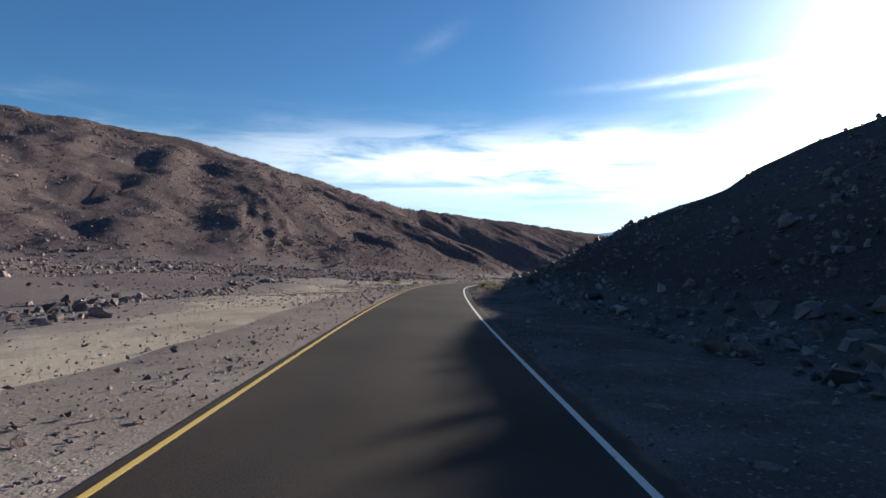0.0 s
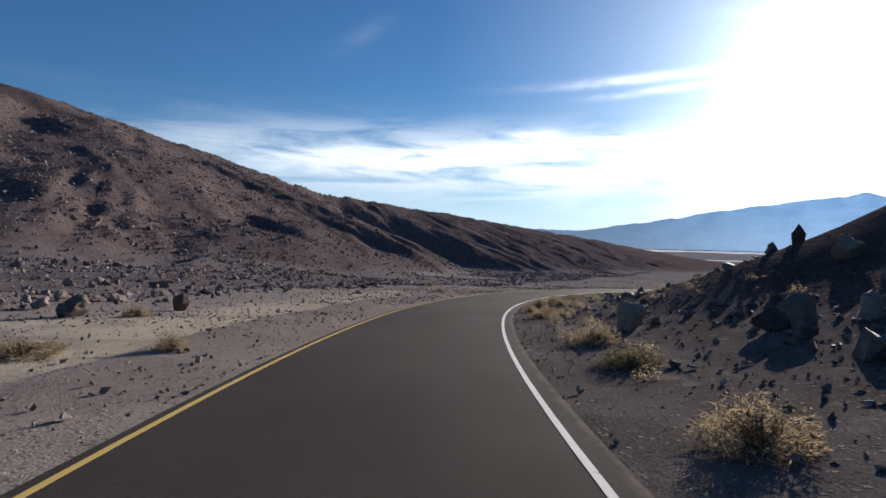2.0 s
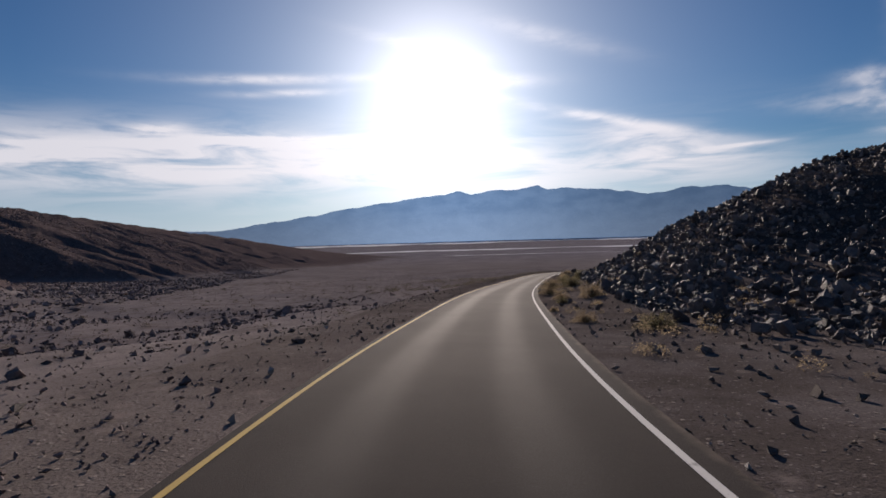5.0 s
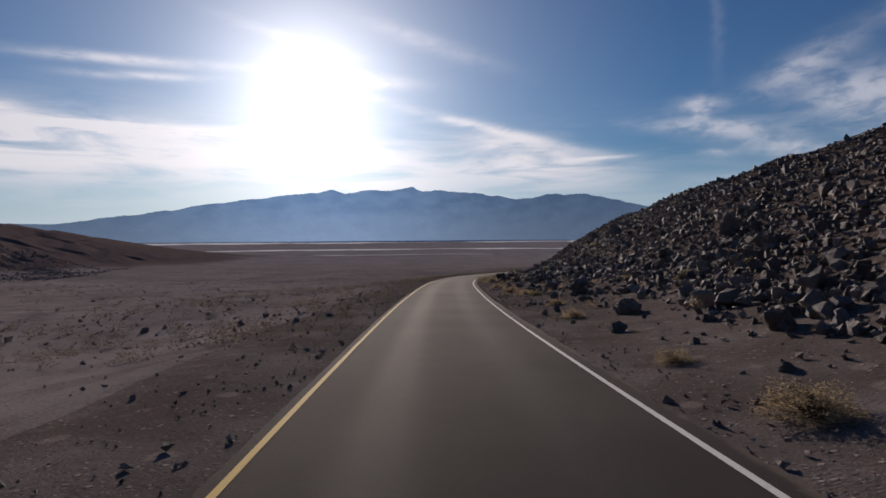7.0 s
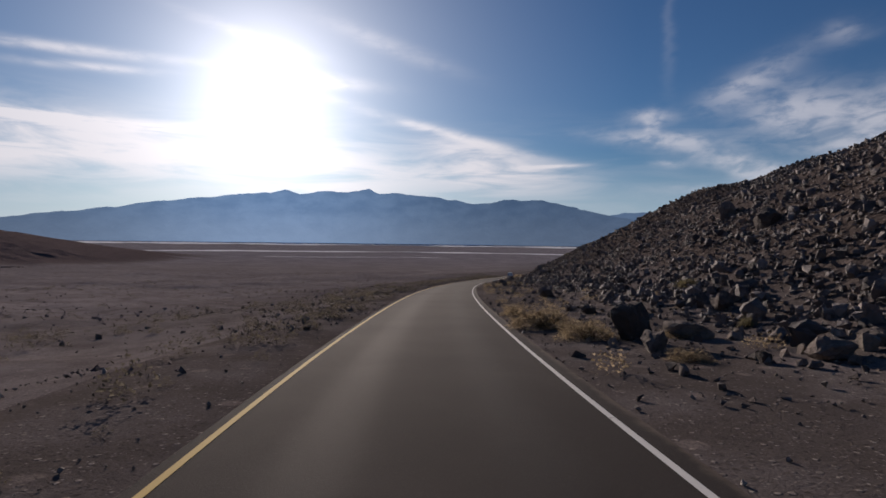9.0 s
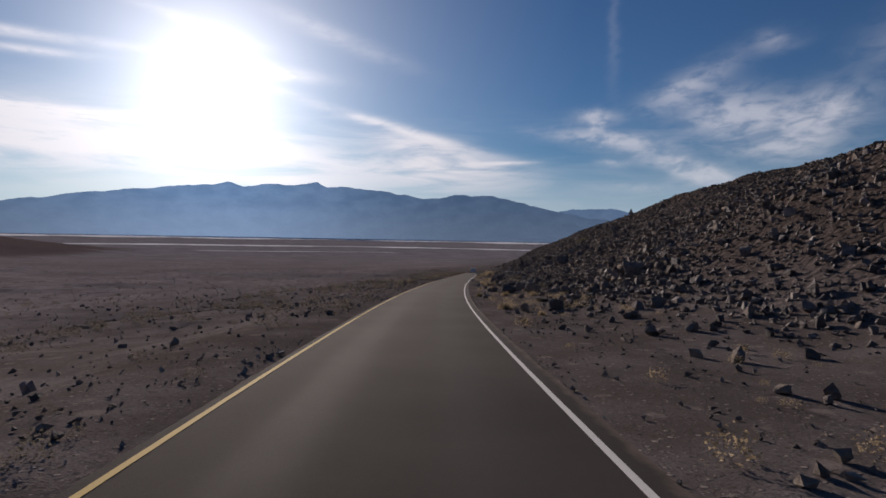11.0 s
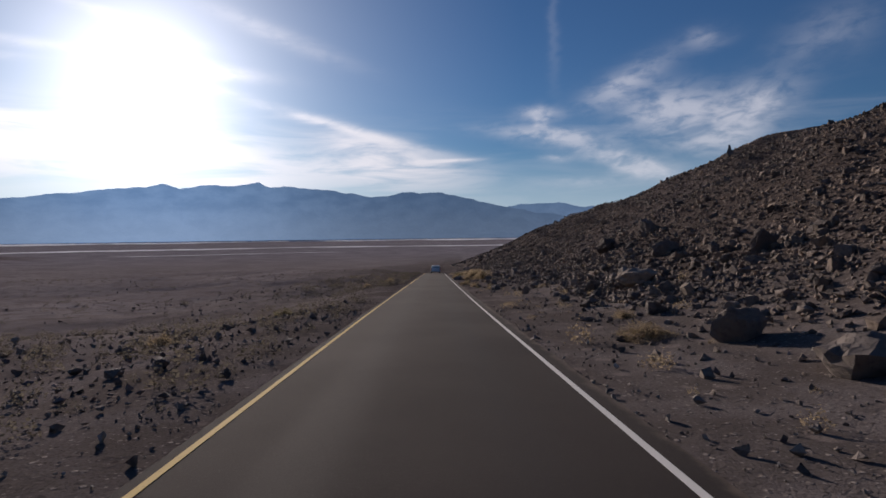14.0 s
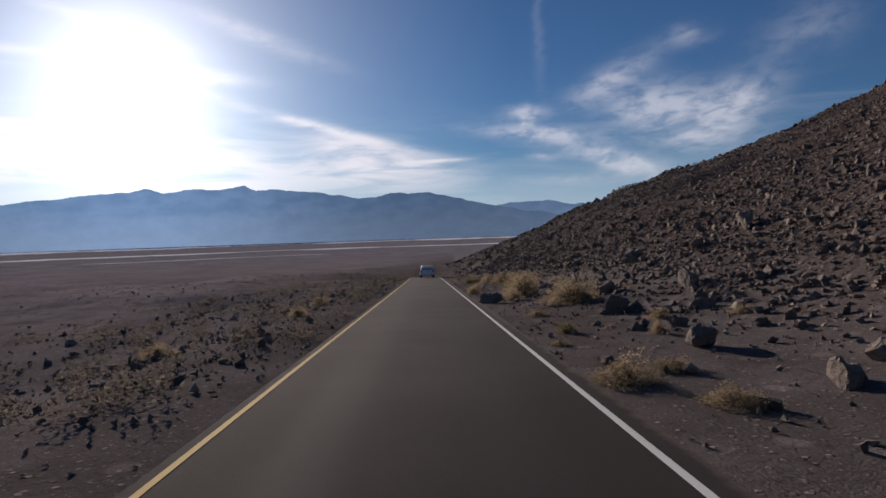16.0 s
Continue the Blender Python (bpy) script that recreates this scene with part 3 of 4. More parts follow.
for key, values in tags.items():
    me.attributes.new(key, "FLOAT", "POINT").data.foreach_set("value", values.astype(np.float32))
tagged(part("ground", me, M["ground"]), "brown stony desert ground with sandy wash and hills", "ground", kind="structure")

# ---------------------------------------------------------------- road


def ribbon(name, offsets, lift, mat, low, high, crown=0.03):
    """A strip of the road between offsets from its middle, with its edges turned down."""
    at = np.arange(low, high, 1.0)
    rows = []
    for o in offsets:
        x, y = place(at, np.full(at.shape, o))
        rows.append(np.stack([x, y, np.interp(at, line_s, line[:, 2]) + lift + crown * (1 - (o / 2.1) ** 2)], 1))
    edge_a, edge_b = rows[0].copy(), rows[-1].copy()
    edge_a[:, 2] -= 0.14 if lift == 0 else 0.002
    edge_b[:, 2] -= 0.14 if lift == 0 else 0.002
    rows = [edge_a] + rows + [edge_b]
    me = quick_mesh(name, np.stack(rows, 1).reshape(-1, 3), lattice_faces(len(at), len(rows)))
    uv = me.uv_layers.new(name="UVMap")
    o = np.array([offsets[0], *offsets, offsets[-1]])
    grid = np.stack(np.meshgrid(o, at), -1).reshape(-1, 2)
    index = np.empty(len(me.loops), np.int32)
    me.loops.foreach_get("vertex_index", index)
    uv.data.foreach_set("uv", grid[index].astype(np.float32).ravel())
    return part(name, me, mat)


tagged(ribbon("road", np.linspace(-2.0, 2.14, 9), 0, M["asphalt"], -40, 440), "narrow one-lane worn dark asphalt road running downhill", "road", kind="structure")


def shoulder(sign):
    """The graded dirt strip that meets the asphalt and runs out into the ground."""
    at, rows = np.arange(-40, 440, 1.0), []
    for o, lift in ((1.86, -0.02), (1.95, -0.012), (2.5, 0.0), (3.1, 0.01), (3.8, 0.02), (4.6, 0.03), (5.2, -0.12)):
        off = sign * (o + (0.5 * rough(at, at * 0 + 4 * sign, 5, 3) * step(np.array(o), 2.1, 3.5)))
        x, y = place(at, off)
        low = np.interp(at, line_s, line[:, 2]) - 0.010
        u = step(np.array(o), 2.4, 4.4)
        rows.append(np.stack([x, y, low * (1 - u) + land(x, y)[0] * u + lift], 1))
    me = quick_mesh("road_shoulder", np.stack(rows, 1).reshape(-1, 3), lattice_faces(len(at), len(rows)), True)
    me.attributes.new("verge", "FLOAT", "POINT").data.foreach_set("value", np.ones(len(me.vertices), np.float32))
    if sign < 0:
        me.attributes.new("wash", "FLOAT", "POINT").data.foreach_set("value", np.repeat(step(at, 135, 85), len(rows)).astype(np.float32))
    return tagged(part("road_shoulder", me, M["ground"]), "graded gravel shoulder along the asphalt", "road shoulder", kind="structure")


shoulder(-1)
shoulder(1)
tagged(ribbon("road_edge_line_yellow", np.linspace(-1.89, -1.82, 2), 0.005, M["yellow"], -40, 440), "worn yellow edge line painted on asphalt", "road marking", kind="structure")
tagged(ribbon("road_edge_line_white", np.linspace(1.82, 1.895, 2), 0.005, M["white"], -40, 440), "worn white edge line painted on asphalt", "road marking", kind="structure")

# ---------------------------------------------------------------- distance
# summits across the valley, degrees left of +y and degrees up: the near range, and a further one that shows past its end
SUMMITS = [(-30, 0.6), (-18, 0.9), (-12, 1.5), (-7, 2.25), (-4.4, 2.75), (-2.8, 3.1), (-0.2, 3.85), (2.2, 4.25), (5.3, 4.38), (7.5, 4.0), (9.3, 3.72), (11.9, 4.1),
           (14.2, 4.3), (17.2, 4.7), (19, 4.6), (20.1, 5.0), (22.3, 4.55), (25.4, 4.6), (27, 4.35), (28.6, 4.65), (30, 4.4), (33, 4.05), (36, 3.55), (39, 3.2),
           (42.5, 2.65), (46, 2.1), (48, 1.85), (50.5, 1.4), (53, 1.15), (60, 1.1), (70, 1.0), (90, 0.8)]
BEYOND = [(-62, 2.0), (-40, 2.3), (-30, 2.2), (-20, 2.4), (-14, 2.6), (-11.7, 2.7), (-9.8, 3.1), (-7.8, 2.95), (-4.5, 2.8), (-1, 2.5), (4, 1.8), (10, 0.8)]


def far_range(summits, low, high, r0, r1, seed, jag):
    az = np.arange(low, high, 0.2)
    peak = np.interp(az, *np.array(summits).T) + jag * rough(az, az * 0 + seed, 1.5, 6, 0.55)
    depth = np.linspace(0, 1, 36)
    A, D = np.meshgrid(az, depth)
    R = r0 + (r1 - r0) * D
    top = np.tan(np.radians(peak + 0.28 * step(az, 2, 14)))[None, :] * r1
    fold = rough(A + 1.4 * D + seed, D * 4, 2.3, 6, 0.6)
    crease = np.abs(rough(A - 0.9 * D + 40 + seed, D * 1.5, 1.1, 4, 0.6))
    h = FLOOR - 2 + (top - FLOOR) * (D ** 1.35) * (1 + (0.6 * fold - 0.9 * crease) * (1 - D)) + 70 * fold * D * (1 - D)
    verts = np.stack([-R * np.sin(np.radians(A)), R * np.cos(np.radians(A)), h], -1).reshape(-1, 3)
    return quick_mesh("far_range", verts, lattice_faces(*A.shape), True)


# both ranges glow blue in place of haze
tagged(part("backdrop_mountains", far_range(SUMMITS, -30, 92, 3750, 4550, 0, 0.22), M["far"]), "mountain range across the valley with painted blue haze", "mountains", kind="structure")
tagged(part("backdrop_mountains", far_range(BEYOND, -62, 10, 4600, 4800, 31, 0.3), M["farther"]), "farther mountain range painted paler for haze", "mountains", kind="structure")


def salt_pan(r, width, a0, a1, seed):
    az = np.arange(a0, a1, 0.4)
    mid = r * (1 + 0.04 * rough(az, az * 0 + seed, 9, 4, 0.6))
    half = width * np.clip(0.75 + 0.9 * rough(az, az * 0 + seed + 9, 6, 4, 0.7), 0.4, None) * step(az, a0, a0 + 3) * step(az, a1, a1 - 3) + 1
    rows = [np.stack([-(mid + k * half) * np.sin(np.radians(az)), (mid + k * half) * np.cos(np.radians(az)), az * 0 + FLOOR + 0.8], 1) for k in (-1, 1)]
    return quick_mesh("salt_flat", np.stack(rows, 1).reshape(-1, 3), lattice_faces(len(az), 2))


for r, width, a0, a1, seed in ((2950, 520, -40, 62, 1), (1250, 62, -30, 50, 2), (840, 9, 12, 34, 3)):
    tagged(part("salt_flat", salt_pan(r, width, a0, a1, seed), M["salt"]), "pale salt crust on the distant valley floor", "salt flat", kind="structure")

# ---------------------------------------------------------------- stones
dice = np.random.RandomState(11)


def hull_rock(points, seed, flat=0.8, soft=0.0):
    """An angular stone: the hull of some scattered points, about 1 across."""
    rng = np.random.RandomState(seed)
    v = rng.normal(size=(points, 3))
    v /= np.linalg.norm(v, axis=1)[:, None]
    if points == 6:
        v = np.array([(1, 0, 0), (-1, 0, 0), (0, 1, 0), (0, -1, 0), (0, 0, 1), (0, 0, -1)]) + rng.uniform(-0.42, 0.42, (6, 3))
    if points == 8:
        v = np.array(list(itertools.product((-0.55, 0.55), repeat=3))) + rng.uniform(-0.36, 0.36, (8, 3))
    if points == 5:
        v = np.array([(1, 0, 0), (-0.5, 0.87, 0), (-0.5, -0.87, 0), (0, 0, 1), (0, 0, -1)]) + rng.uniform(-0.4, 0.4, (5, 3))
    v *= rng.uniform(0.78, 1.0, (points, 1)) * (0.5, 0.5 * rng.uniform(0.7, 1.0), 0.5 * flat)
    bm = bmesh.new()
    for p in v:
        bm.verts.new(p)
    made = bmesh.ops.convex_hull(bm, input=bm.verts)
    bmesh.ops.delete(bm, geom=[g for g in made["geom_interior"] if isinstance(g, bmesh.types.BMVert)], context="VERTS")
    if soft:
        bmesh.ops.dissolve_limit(bm, angle_limit=radians(14), verts=bm.verts, edges=bm.edges)
        bmesh.ops.bevel(bm, geom=list(bm.edges), offset=soft, segments=2, profile=0.6, affect="EDGES")
    bmesh.ops.triangulate(bm, faces=bm.faces)
    bm.verts.index_update()
    return bm


rubble_kinds = []
for k in range(46):
    bm = hull_rock(8 if k < 14 else 6 if k < 26 else 11 if k < 36 else 5, 100 + k, dice.uniform(0.6, 0.95))
    if 26 <= k < 36:
        bmesh.ops.subdivide_edges(bm, edges=list(bm.edges), cuts=1, use_grid_fill=True)
        bmesh.ops.triangulate(bm, faces=bm.faces)
        for v in bm.verts:
            v.co *= 1 + 0.30 * noise.noise(v.co * 3.3 + Vector((5 * k, 0, 0)))
    rubble_kinds.append((np.array([v.co[:] for v in bm.verts]), np.array([[v.index for v in f.verts] for f in bm.faces])))
    bm.free()


def rubble(name, x, y, size, mat, label, sink=0.25, seed=1, tall=1.0, coarse=0.3, knobbly=0.55):
    """Many stones lying on the ground as one piece of stuff."""
    rng = np.random.RandomState(seed)
    z = surface(x, y)
    verts, faces, count = [], [], 0
    kind = np.where(size > coarse, rng.randint(0, 14, len(x)), rng.randint(14, 26, len(x)))
    if coarse < 5:
        kind = np.where(size > knobbly, rng.randint(26, 36, len(x)), kind)
        kind = np.where(size < 0.19, rng.randint(36, 46, len(x)), kind)
    else:
        kind = np.where(size < 0.7, rng.randint(36, 46, len(x)), kind)
    for k, (v, f) in enumerate(rubble_kinds):
        on = np.flatnonzero(kind == k)
        if not len(on):
            continue
        a, tilt = rng.uniform(0, 2 * np.pi, len(on)), rng.normal(0, 0.45, len(on))
        ca, sa, ct, st = np.cos(a), np.sin(a), np.cos(tilt), np.sin(tilt)
        shape = rng.uniform(0.75, 1.3, (len(on), 3)) * (1, 1, tall)
        p = v[None] * shape[:, None] * size[on][:, None, None]
        py, pz = p[..., 1] * ct[:, None] - p[..., 2] * st[:, None], p[..., 1] * st[:, None] + p[..., 2] * ct[:, None]
        px, py = p[..., 0] * ca[:, None] - py * sa[:, None], p[..., 0] * sa[:, None] + py * ca[:, None]
        q = np.stack([px + x[on][:, None], py + y[on][:, None], pz + (z[on] + size[on] * (0.4 - sink))[:, None]], -1)
        verts.append(q.reshape(-1, 3))
        faces.append((f[None] + (np.arange(len(on)) * len(v))[:, None, None] + count).reshape(-1, 3))
        count += len(on) * len(v)
    return tagged(part(name, quick_mesh(name, np.concatenate(verts), np.concatenate(faces)), mat), label, "rubble", kind="stuff")


def sizes(count, small, large, power=2.2):
    """Many small stones and few large ones."""
    u = dice.uniform(size=count)
    return small * (1 - u * (1 - (small / large) ** power)) ** (-1 / power)


def patchy(s, l, size, share):
    """Which places keep a stone, so that stones lie in streaks and patches."""
    return dice.uniform(size=len(s)) < np.clip(share + 1.6 * rough(s, l, size, 3), 0.05, 1)


def scatter(count, s0, s1, l0, l1, lean=1.0):
    return dice.uniform(s0, s1, count), l0 + (l1 - l0) * dice.uniform(size=count) ** lean


# the long slope: coarse blocks where it first meets the road, finer and browner further on
s, l = scatter(66000, 108, 250, 5.0, 46, 1.45)
ok = l > 8.2 - 2.6 * np.exp(-((s - 122) / 14) ** 2) - 2.6 * np.exp(-((s - 143) / 11) ** 2) + 2.0 * rough(s, s * 0 + 3, 24, 3) - 1.5 * dice.uniform(size=len(s)) ** 3
x, y = place(s[ok], l[ok])
rubble("slope_rubble", x, y, sizes(len(x), 0.15, 0.68, 2.7) * np.interp(s[ok], [190, 250], [1, 0.76]), M["rock"], "dark angular basalt blocks piled on a talus slope", 0.14, 2, 1.2, 0.24, 0.5)
s, l = scatter(196000, 240, 400, 5.8, 52, 1.85)
ok = (l > 7.7 + 2.0 * rough(s, s * 0 + 3, 24, 3) - 2.2 * dice.uniform(size=len(s)) ** 3) & patchy(s, l, 16, 0.9)
ok &= dice.uniform(size=len(s)) < np.interp(s, [240, 256, 330, 400], [0.5, 1, 1, 0.5])
s, l = s[ok], l[ok]
x, y = place(s, l)
rubble("slope_rubble", x, y, sizes(len(x), 0.11, 0.58, 2.9) * np.interp(s, [270, 310, 340, 400], [1.0, 0.84, 0.86, 1.1]), M["brownrock"], "dark brown angular stones covering a steep slope", 0.2, 3, 1.1, 0.26, 0.5)
s, l = scatter(90, 244, 306, 9.5, 34, 1.5)
x, y = place(s, l)
rubble("slope_blocks", x, y, sizes(len(x), 0.5, 0.95, 3.2), M["boulder"], "larger brown blocks among the stones of a slope", 0.28, 14, 1.0, 0.2)
s, l = scatter(7000, 400, 620, 6, 70, 1.0)
x, y = place(s, l)
rubble("slope_rubble", x, y, sizes(len(x), 0.4, 1.6, 2.3), M["brownrock"], "dark stones on the far end of a slope", 0.25, 4, 1.0, 9)
# the spur inside the bend
s, l = scatter(22000, -10, 96, 5.5, 48, 1.2)
ok = patchy(s, l, 12, 0.8) & (l > 4.9 + 1.2 * rough(s, s * 0 + 9, 15, 2) + 1.1 * step(s, 44, 56)) & (s < 86)
x, y = place(s[ok], l[ok])
rubble("spur_rubble", x, y, sizes(len(x), 0.15, 0.8, 2.4), M["rock"], "dark shaded rubble on a rocky spur", 0.2, 5, 1.2)
# loose stones on the strip between the road and the slopes
s, l = scatter(26000, 30, 400, 3.0, 10.5, 0.85)
ok = patchy(s, l, 7, 0.45)
x, y = place(s[ok], l[ok])
rubble("loose_stones", x, y, sizes(len(x), 0.06, 0.36, 1.9), M["boulder"], "loose brown stones on the strip beside the road", 0.2, 12, 0.9, 0.15, 0.24)
s, l = scatter(1500, 100, 400, 4.6, 10.5, 0.8)
ok = patchy(s, l, 10, 0.45)
x, y = place(s[ok], l[ok])
rubble("foot_blocks", x, y, sizes(len(x), 0.2, 0.75, 1.8), M["boulder"], "dark blocks fallen to the foot of the slope", 0.2, 13, 1.0, 0.0, 0.2)
# the wash and the plain on the other side
s, l = scatter(38000, -10, 150, -105, -10.8, 0.75)
ok = patchy(s, l, 14, 0.6)
x, y = place(s[ok], l[ok])
rubble("wash_stones", x, y, sizes(len(x), 0.12, 0.9, 2.2), M["hillrock"], "brown stones strewn over a dry wash", 0.2, 6)
s, l = scatter(2600, 20, 120, -17.5, -11, 1.0)
ok = np.abs(l + 13.5 + 1.5 * rough(s, s * 0 + 4, 30, 2)) < 1.0 + 0.8 * dice.uniform(size=len(s))
x, y = place(s[ok], l[ok])
rubble("wash_bank_stones", x, y, sizes(len(x), 0.16, 0.7, 2.0), M["hillrock"], "row of dark blocks along the bank of a wash", 0.25, 7, 0.9, 0.2, 0.35)
s, l = scatter(30000, 100, 420, -95, -3.4, 0.6)
ok = patchy(s, l, 18, 0.5)
x, y = place(s[ok], l[ok])
rubble("plain_stones", x, y, sizes(len(x), 0.07, 0.42, 1.9), M["hillrock"], "small brown stones on a gravel plain", 0.25, 8)
s, l = scatter(21000, 190, 425, -17, -2.5, 0.7)
ok = patchy(s, l, 8, 0.42)
x, y = place(s[ok], l[ok])
rubble("edge_stones", x, y, sizes(len(x), 0.06, 0.34, 2.2), M["boulder"], "dark stones along the edge of a gravel plain", 0.2, 15, 0.9, 0.15, 0.24)
# the long hill across the wash
u, v = dice.uniform(0.05, 0.46, 64000) ** 1.15, dice.uniform(0, 1, 64000)
run = np.r_[0, np.cumsum(np.linalg.norm(np.diff(CREST[:, :2], axis=0), axis=1))]
cx, cy = np.interp(u * run[-1], run, CREST[:, 0]), np.interp(u * run[-1], run, CREST[:, 1])
gxn, gyn = np.gradient(CREST[:, 0], run), np.gradient(CREST[:, 1], run)
nx, ny = np.interp(u * run[-1], run, gyn), -np.interp(u * run[-1], run, gxn)
fall = 146 * v + 3
x, y = cx + nx * fall, cy + ny * fall
ok = patchy(x, y, 30, 0.7)
rubble("hill_rubble", x[ok], y[ok], sizes(ok.sum(), 0.30, 1.5, 2.5), M["hillrock"], "red-brown boulders strewn over a long hillside", 0.2, 9, 1.1, 9)
s, l = scatter(26000, -6, 112, -17, -2.3, 0.8)
ok = patchy(s, l, 5, 0.55)
x, y = place(s[ok], l[ok])
rubble("wash_pebbles", x, y, sizes(len(x), 0.04, 0.22, 2.4), M["hillrock"], "brown and pale pebbles scattered over a sandy wash", 0.15, 16, 0.9, 0.2)
# gravel along the edges of the asphalt
s, l = scatter(34000, -4, 370, 2.15, 6.8, 1.5)
l = np.where(dice.uniform(size=len(l)) < 0.55, -l, l)
ok = patchy(s, l, 6, 0.4)
x, y = place(s[ok], l[ok])
rubble("shoulder_gravel", x, y, sizes(len(x), 0.035, 0.2, 2.2), M["gravel"], "mixed gravel along the edge of the road", 0.15, 10)

# single boulders: metres along the road, to its right, width, height
BOULDERS_A = [(48.6, -8.4, 0.57, 0.43), (50.9, -8.7, 0.34, 0.34), (58.5, 11.5, 0.9, 1.2), (59.1, 4.7, 0.83, 0.71), (59.2, -9.2, 1.04, 0.73),
              (61.0, 10.6, 0.8, 0.8), (61.8, -7.9, 0.71, 0.63), (79.6, -11.2, 0.36, 0.36), (81.8, -11.5, 0.51, 0.41), (83.3, -11.4, 0.66, 0.44),
              (117.5, 3.7, 0.31, 0.23), (119.3, 3.7, 0.16, 0.1), (119.5, 2.7, 0.19, 0.1), (120.1, 5, 0.17, 0.28), (122.2, 6.6, 0.41, 0.34),
              (122.8, 5.0, 0.28, 0.33), (123.8, 5.9, 0.39, 0.53), (126.1, 9.1, 0.62, 0.45), (126.6, 10.3, 0.23, 0.46), (127.4, 6.7, 0.49, 0.59),
              (145.2, 3.9, 0.25, 0.25), (147.3, 5.1, 0.6, 0.32)]
BOULDERS_B = [(149.7, 5.2, 0.34, 0.2), (150.1, 6.2, 0.59, 0.22), (150.7, 3.6, 0.41, 0.27), (152.8, 6.1, 0.52, 0.3), (154.0, 5.0, 0.86, 0.61),
              (154.8, 7.9, 0.39, 0.54), (155.6, 9.2, 0.57, 0.33), (156.1, 7.6, 0.69, 0.34), (162.4, 12.0, 0.95, 0.9), (164.1, 6, 0.92, 0.69),
              (168.8, 7.1, 1.18, 0.57), (170.3, 4.7, 0.78, 0.32), (170.3, 5.9, 0.81, 0.81), (173.3, 5.6, 0.4, 0.49), (175.1, 4.0, 0.61, 0.49),
              (177.8, 5, 0.66, 0.39), (178.7, 6.9, 0.65, 0.37), (181.3, 6.5, 0.53, 0.34), (183.3, 9, 0.51, 0.28), (183.8, 7.4, 1.05, 0.79),
              (186.1, 5.4, 0.26, 0.31), (186.1, 6.4, 0.81, 0.46)]
BOULDERS_C = [(186.6, 7.6, 0.62, 0.4), (186.9, 2.6, 0.25, 0.15), (187.7, 4.2, 0.66, 0.5), (188.4, 7.0, 0.78, 0.45), (189.4, 4.4, 1.02, 0.79),
              (189.7, 5.7, 1.46, 0.47), (190.2, 14.6, 1.67, 1.06), (193.1, 8.2, 0.88, 0.53), (196.6, 5.3, 0.7, 0.4), (202.4, 14.5, 1.3, 1.2),
              (202.6, 7.6, 0.91, 1.04), (209.6, 16, 0.98, 1.23), (237.4, 4.7, 0.36, 0.24), (239.3, 3.8, 0.42, 0.39), (239.5, 5.0, 0.68, 0.68),
              (240, 7.3, 0.44, 0.29), (242.5, 10, 0.62, 0.4), (244.2, 5.3, 0.74, 0.28), (244.3, 11.5, 0.4, 0.27), (244.6, 7.8, 0.55, 0.46),
              (244.7, 9.5, 1.18, 0.99), (245.0, 6.5, 0.51, 0.27)]
BOULDERS_D = [(246.6, 9.6, 0.7, 0.65), (247.9, 4.8, 0.34, 0.25), (249.5, 3, 0.6, 0.26), (250.8, 5.7, 1.01, 1.01), (252.4, 8.0, 0.41, 0.39),
              (254.3, 4.7, 1.15, 0.84), (256.4, 5.6, 1.64, 0.83), (257.0, 3.9, 0.54, 0.52), (258.8, 3.6, 0.73, 0.48), (261.5, 7.4, 0.47, 0.6),
              (262.1, 5.5, 0.87, 0.54), (263.3, 7.0, 0.71, 0.45), (265.6, 5.4, 0.61, 0.55), (268.0, 10.3, 1.04, 0.81), (268.2, 9.4, 0.5, 0.5),
              (269.5, 3.0, 0.74, 0.43), (270.3, 4.0, 0.36, 0.38), (271.4, 5.2, 0.77, 0.43), (272.6, 4.9, 0.59, 0.41), (272.9, 5.7, 0.41, 0.34),
              (274.8, 5.9, 0.28, 0.33), (275.7, 4.5, 0.7, 0.28)]
BOULDERS_E = [(276.1, 7.5, 0.61, 0.39), (277.0, 6.1, 0.63, 0.44), (277.7, 7.8, 0.44, 0.39), (277.7, 9.7, 0.78, 0.44), (278.5, 5.0, 0.34, 0.47),
              (280.5, 4.8, 0.97, 0.56), (280.5, 7.5, 0.72, 0.72), (282.9, 4.8, 0.52, 0.52), (282.9, 5.6, 1.04, 0.68), (282.9, 11.2, 1.39, 0.68),
              (288.7, 5.1, 1.12, 0.64), (290.4, 4.1, 0.23, 0.12), (291.3, 5.1, 0.86, 0.66), (296.9, 6.4, 0.46, 0.41), (298.7, 9.9, 0.83, 0.73),
              (300.0, 9.5, 0.45, 0.34), (300.7, 5.4, 0.52, 0.21), (302.8, 10.4, 0.52, 0.68), (302.9, 7.6, 1.84, 0.87), (303.3, 5.1, 0.45, 0.38),
              (303.3, 6.4, 0.79, 0.5), (305.0, 6.6, 0.66, 0.62)]
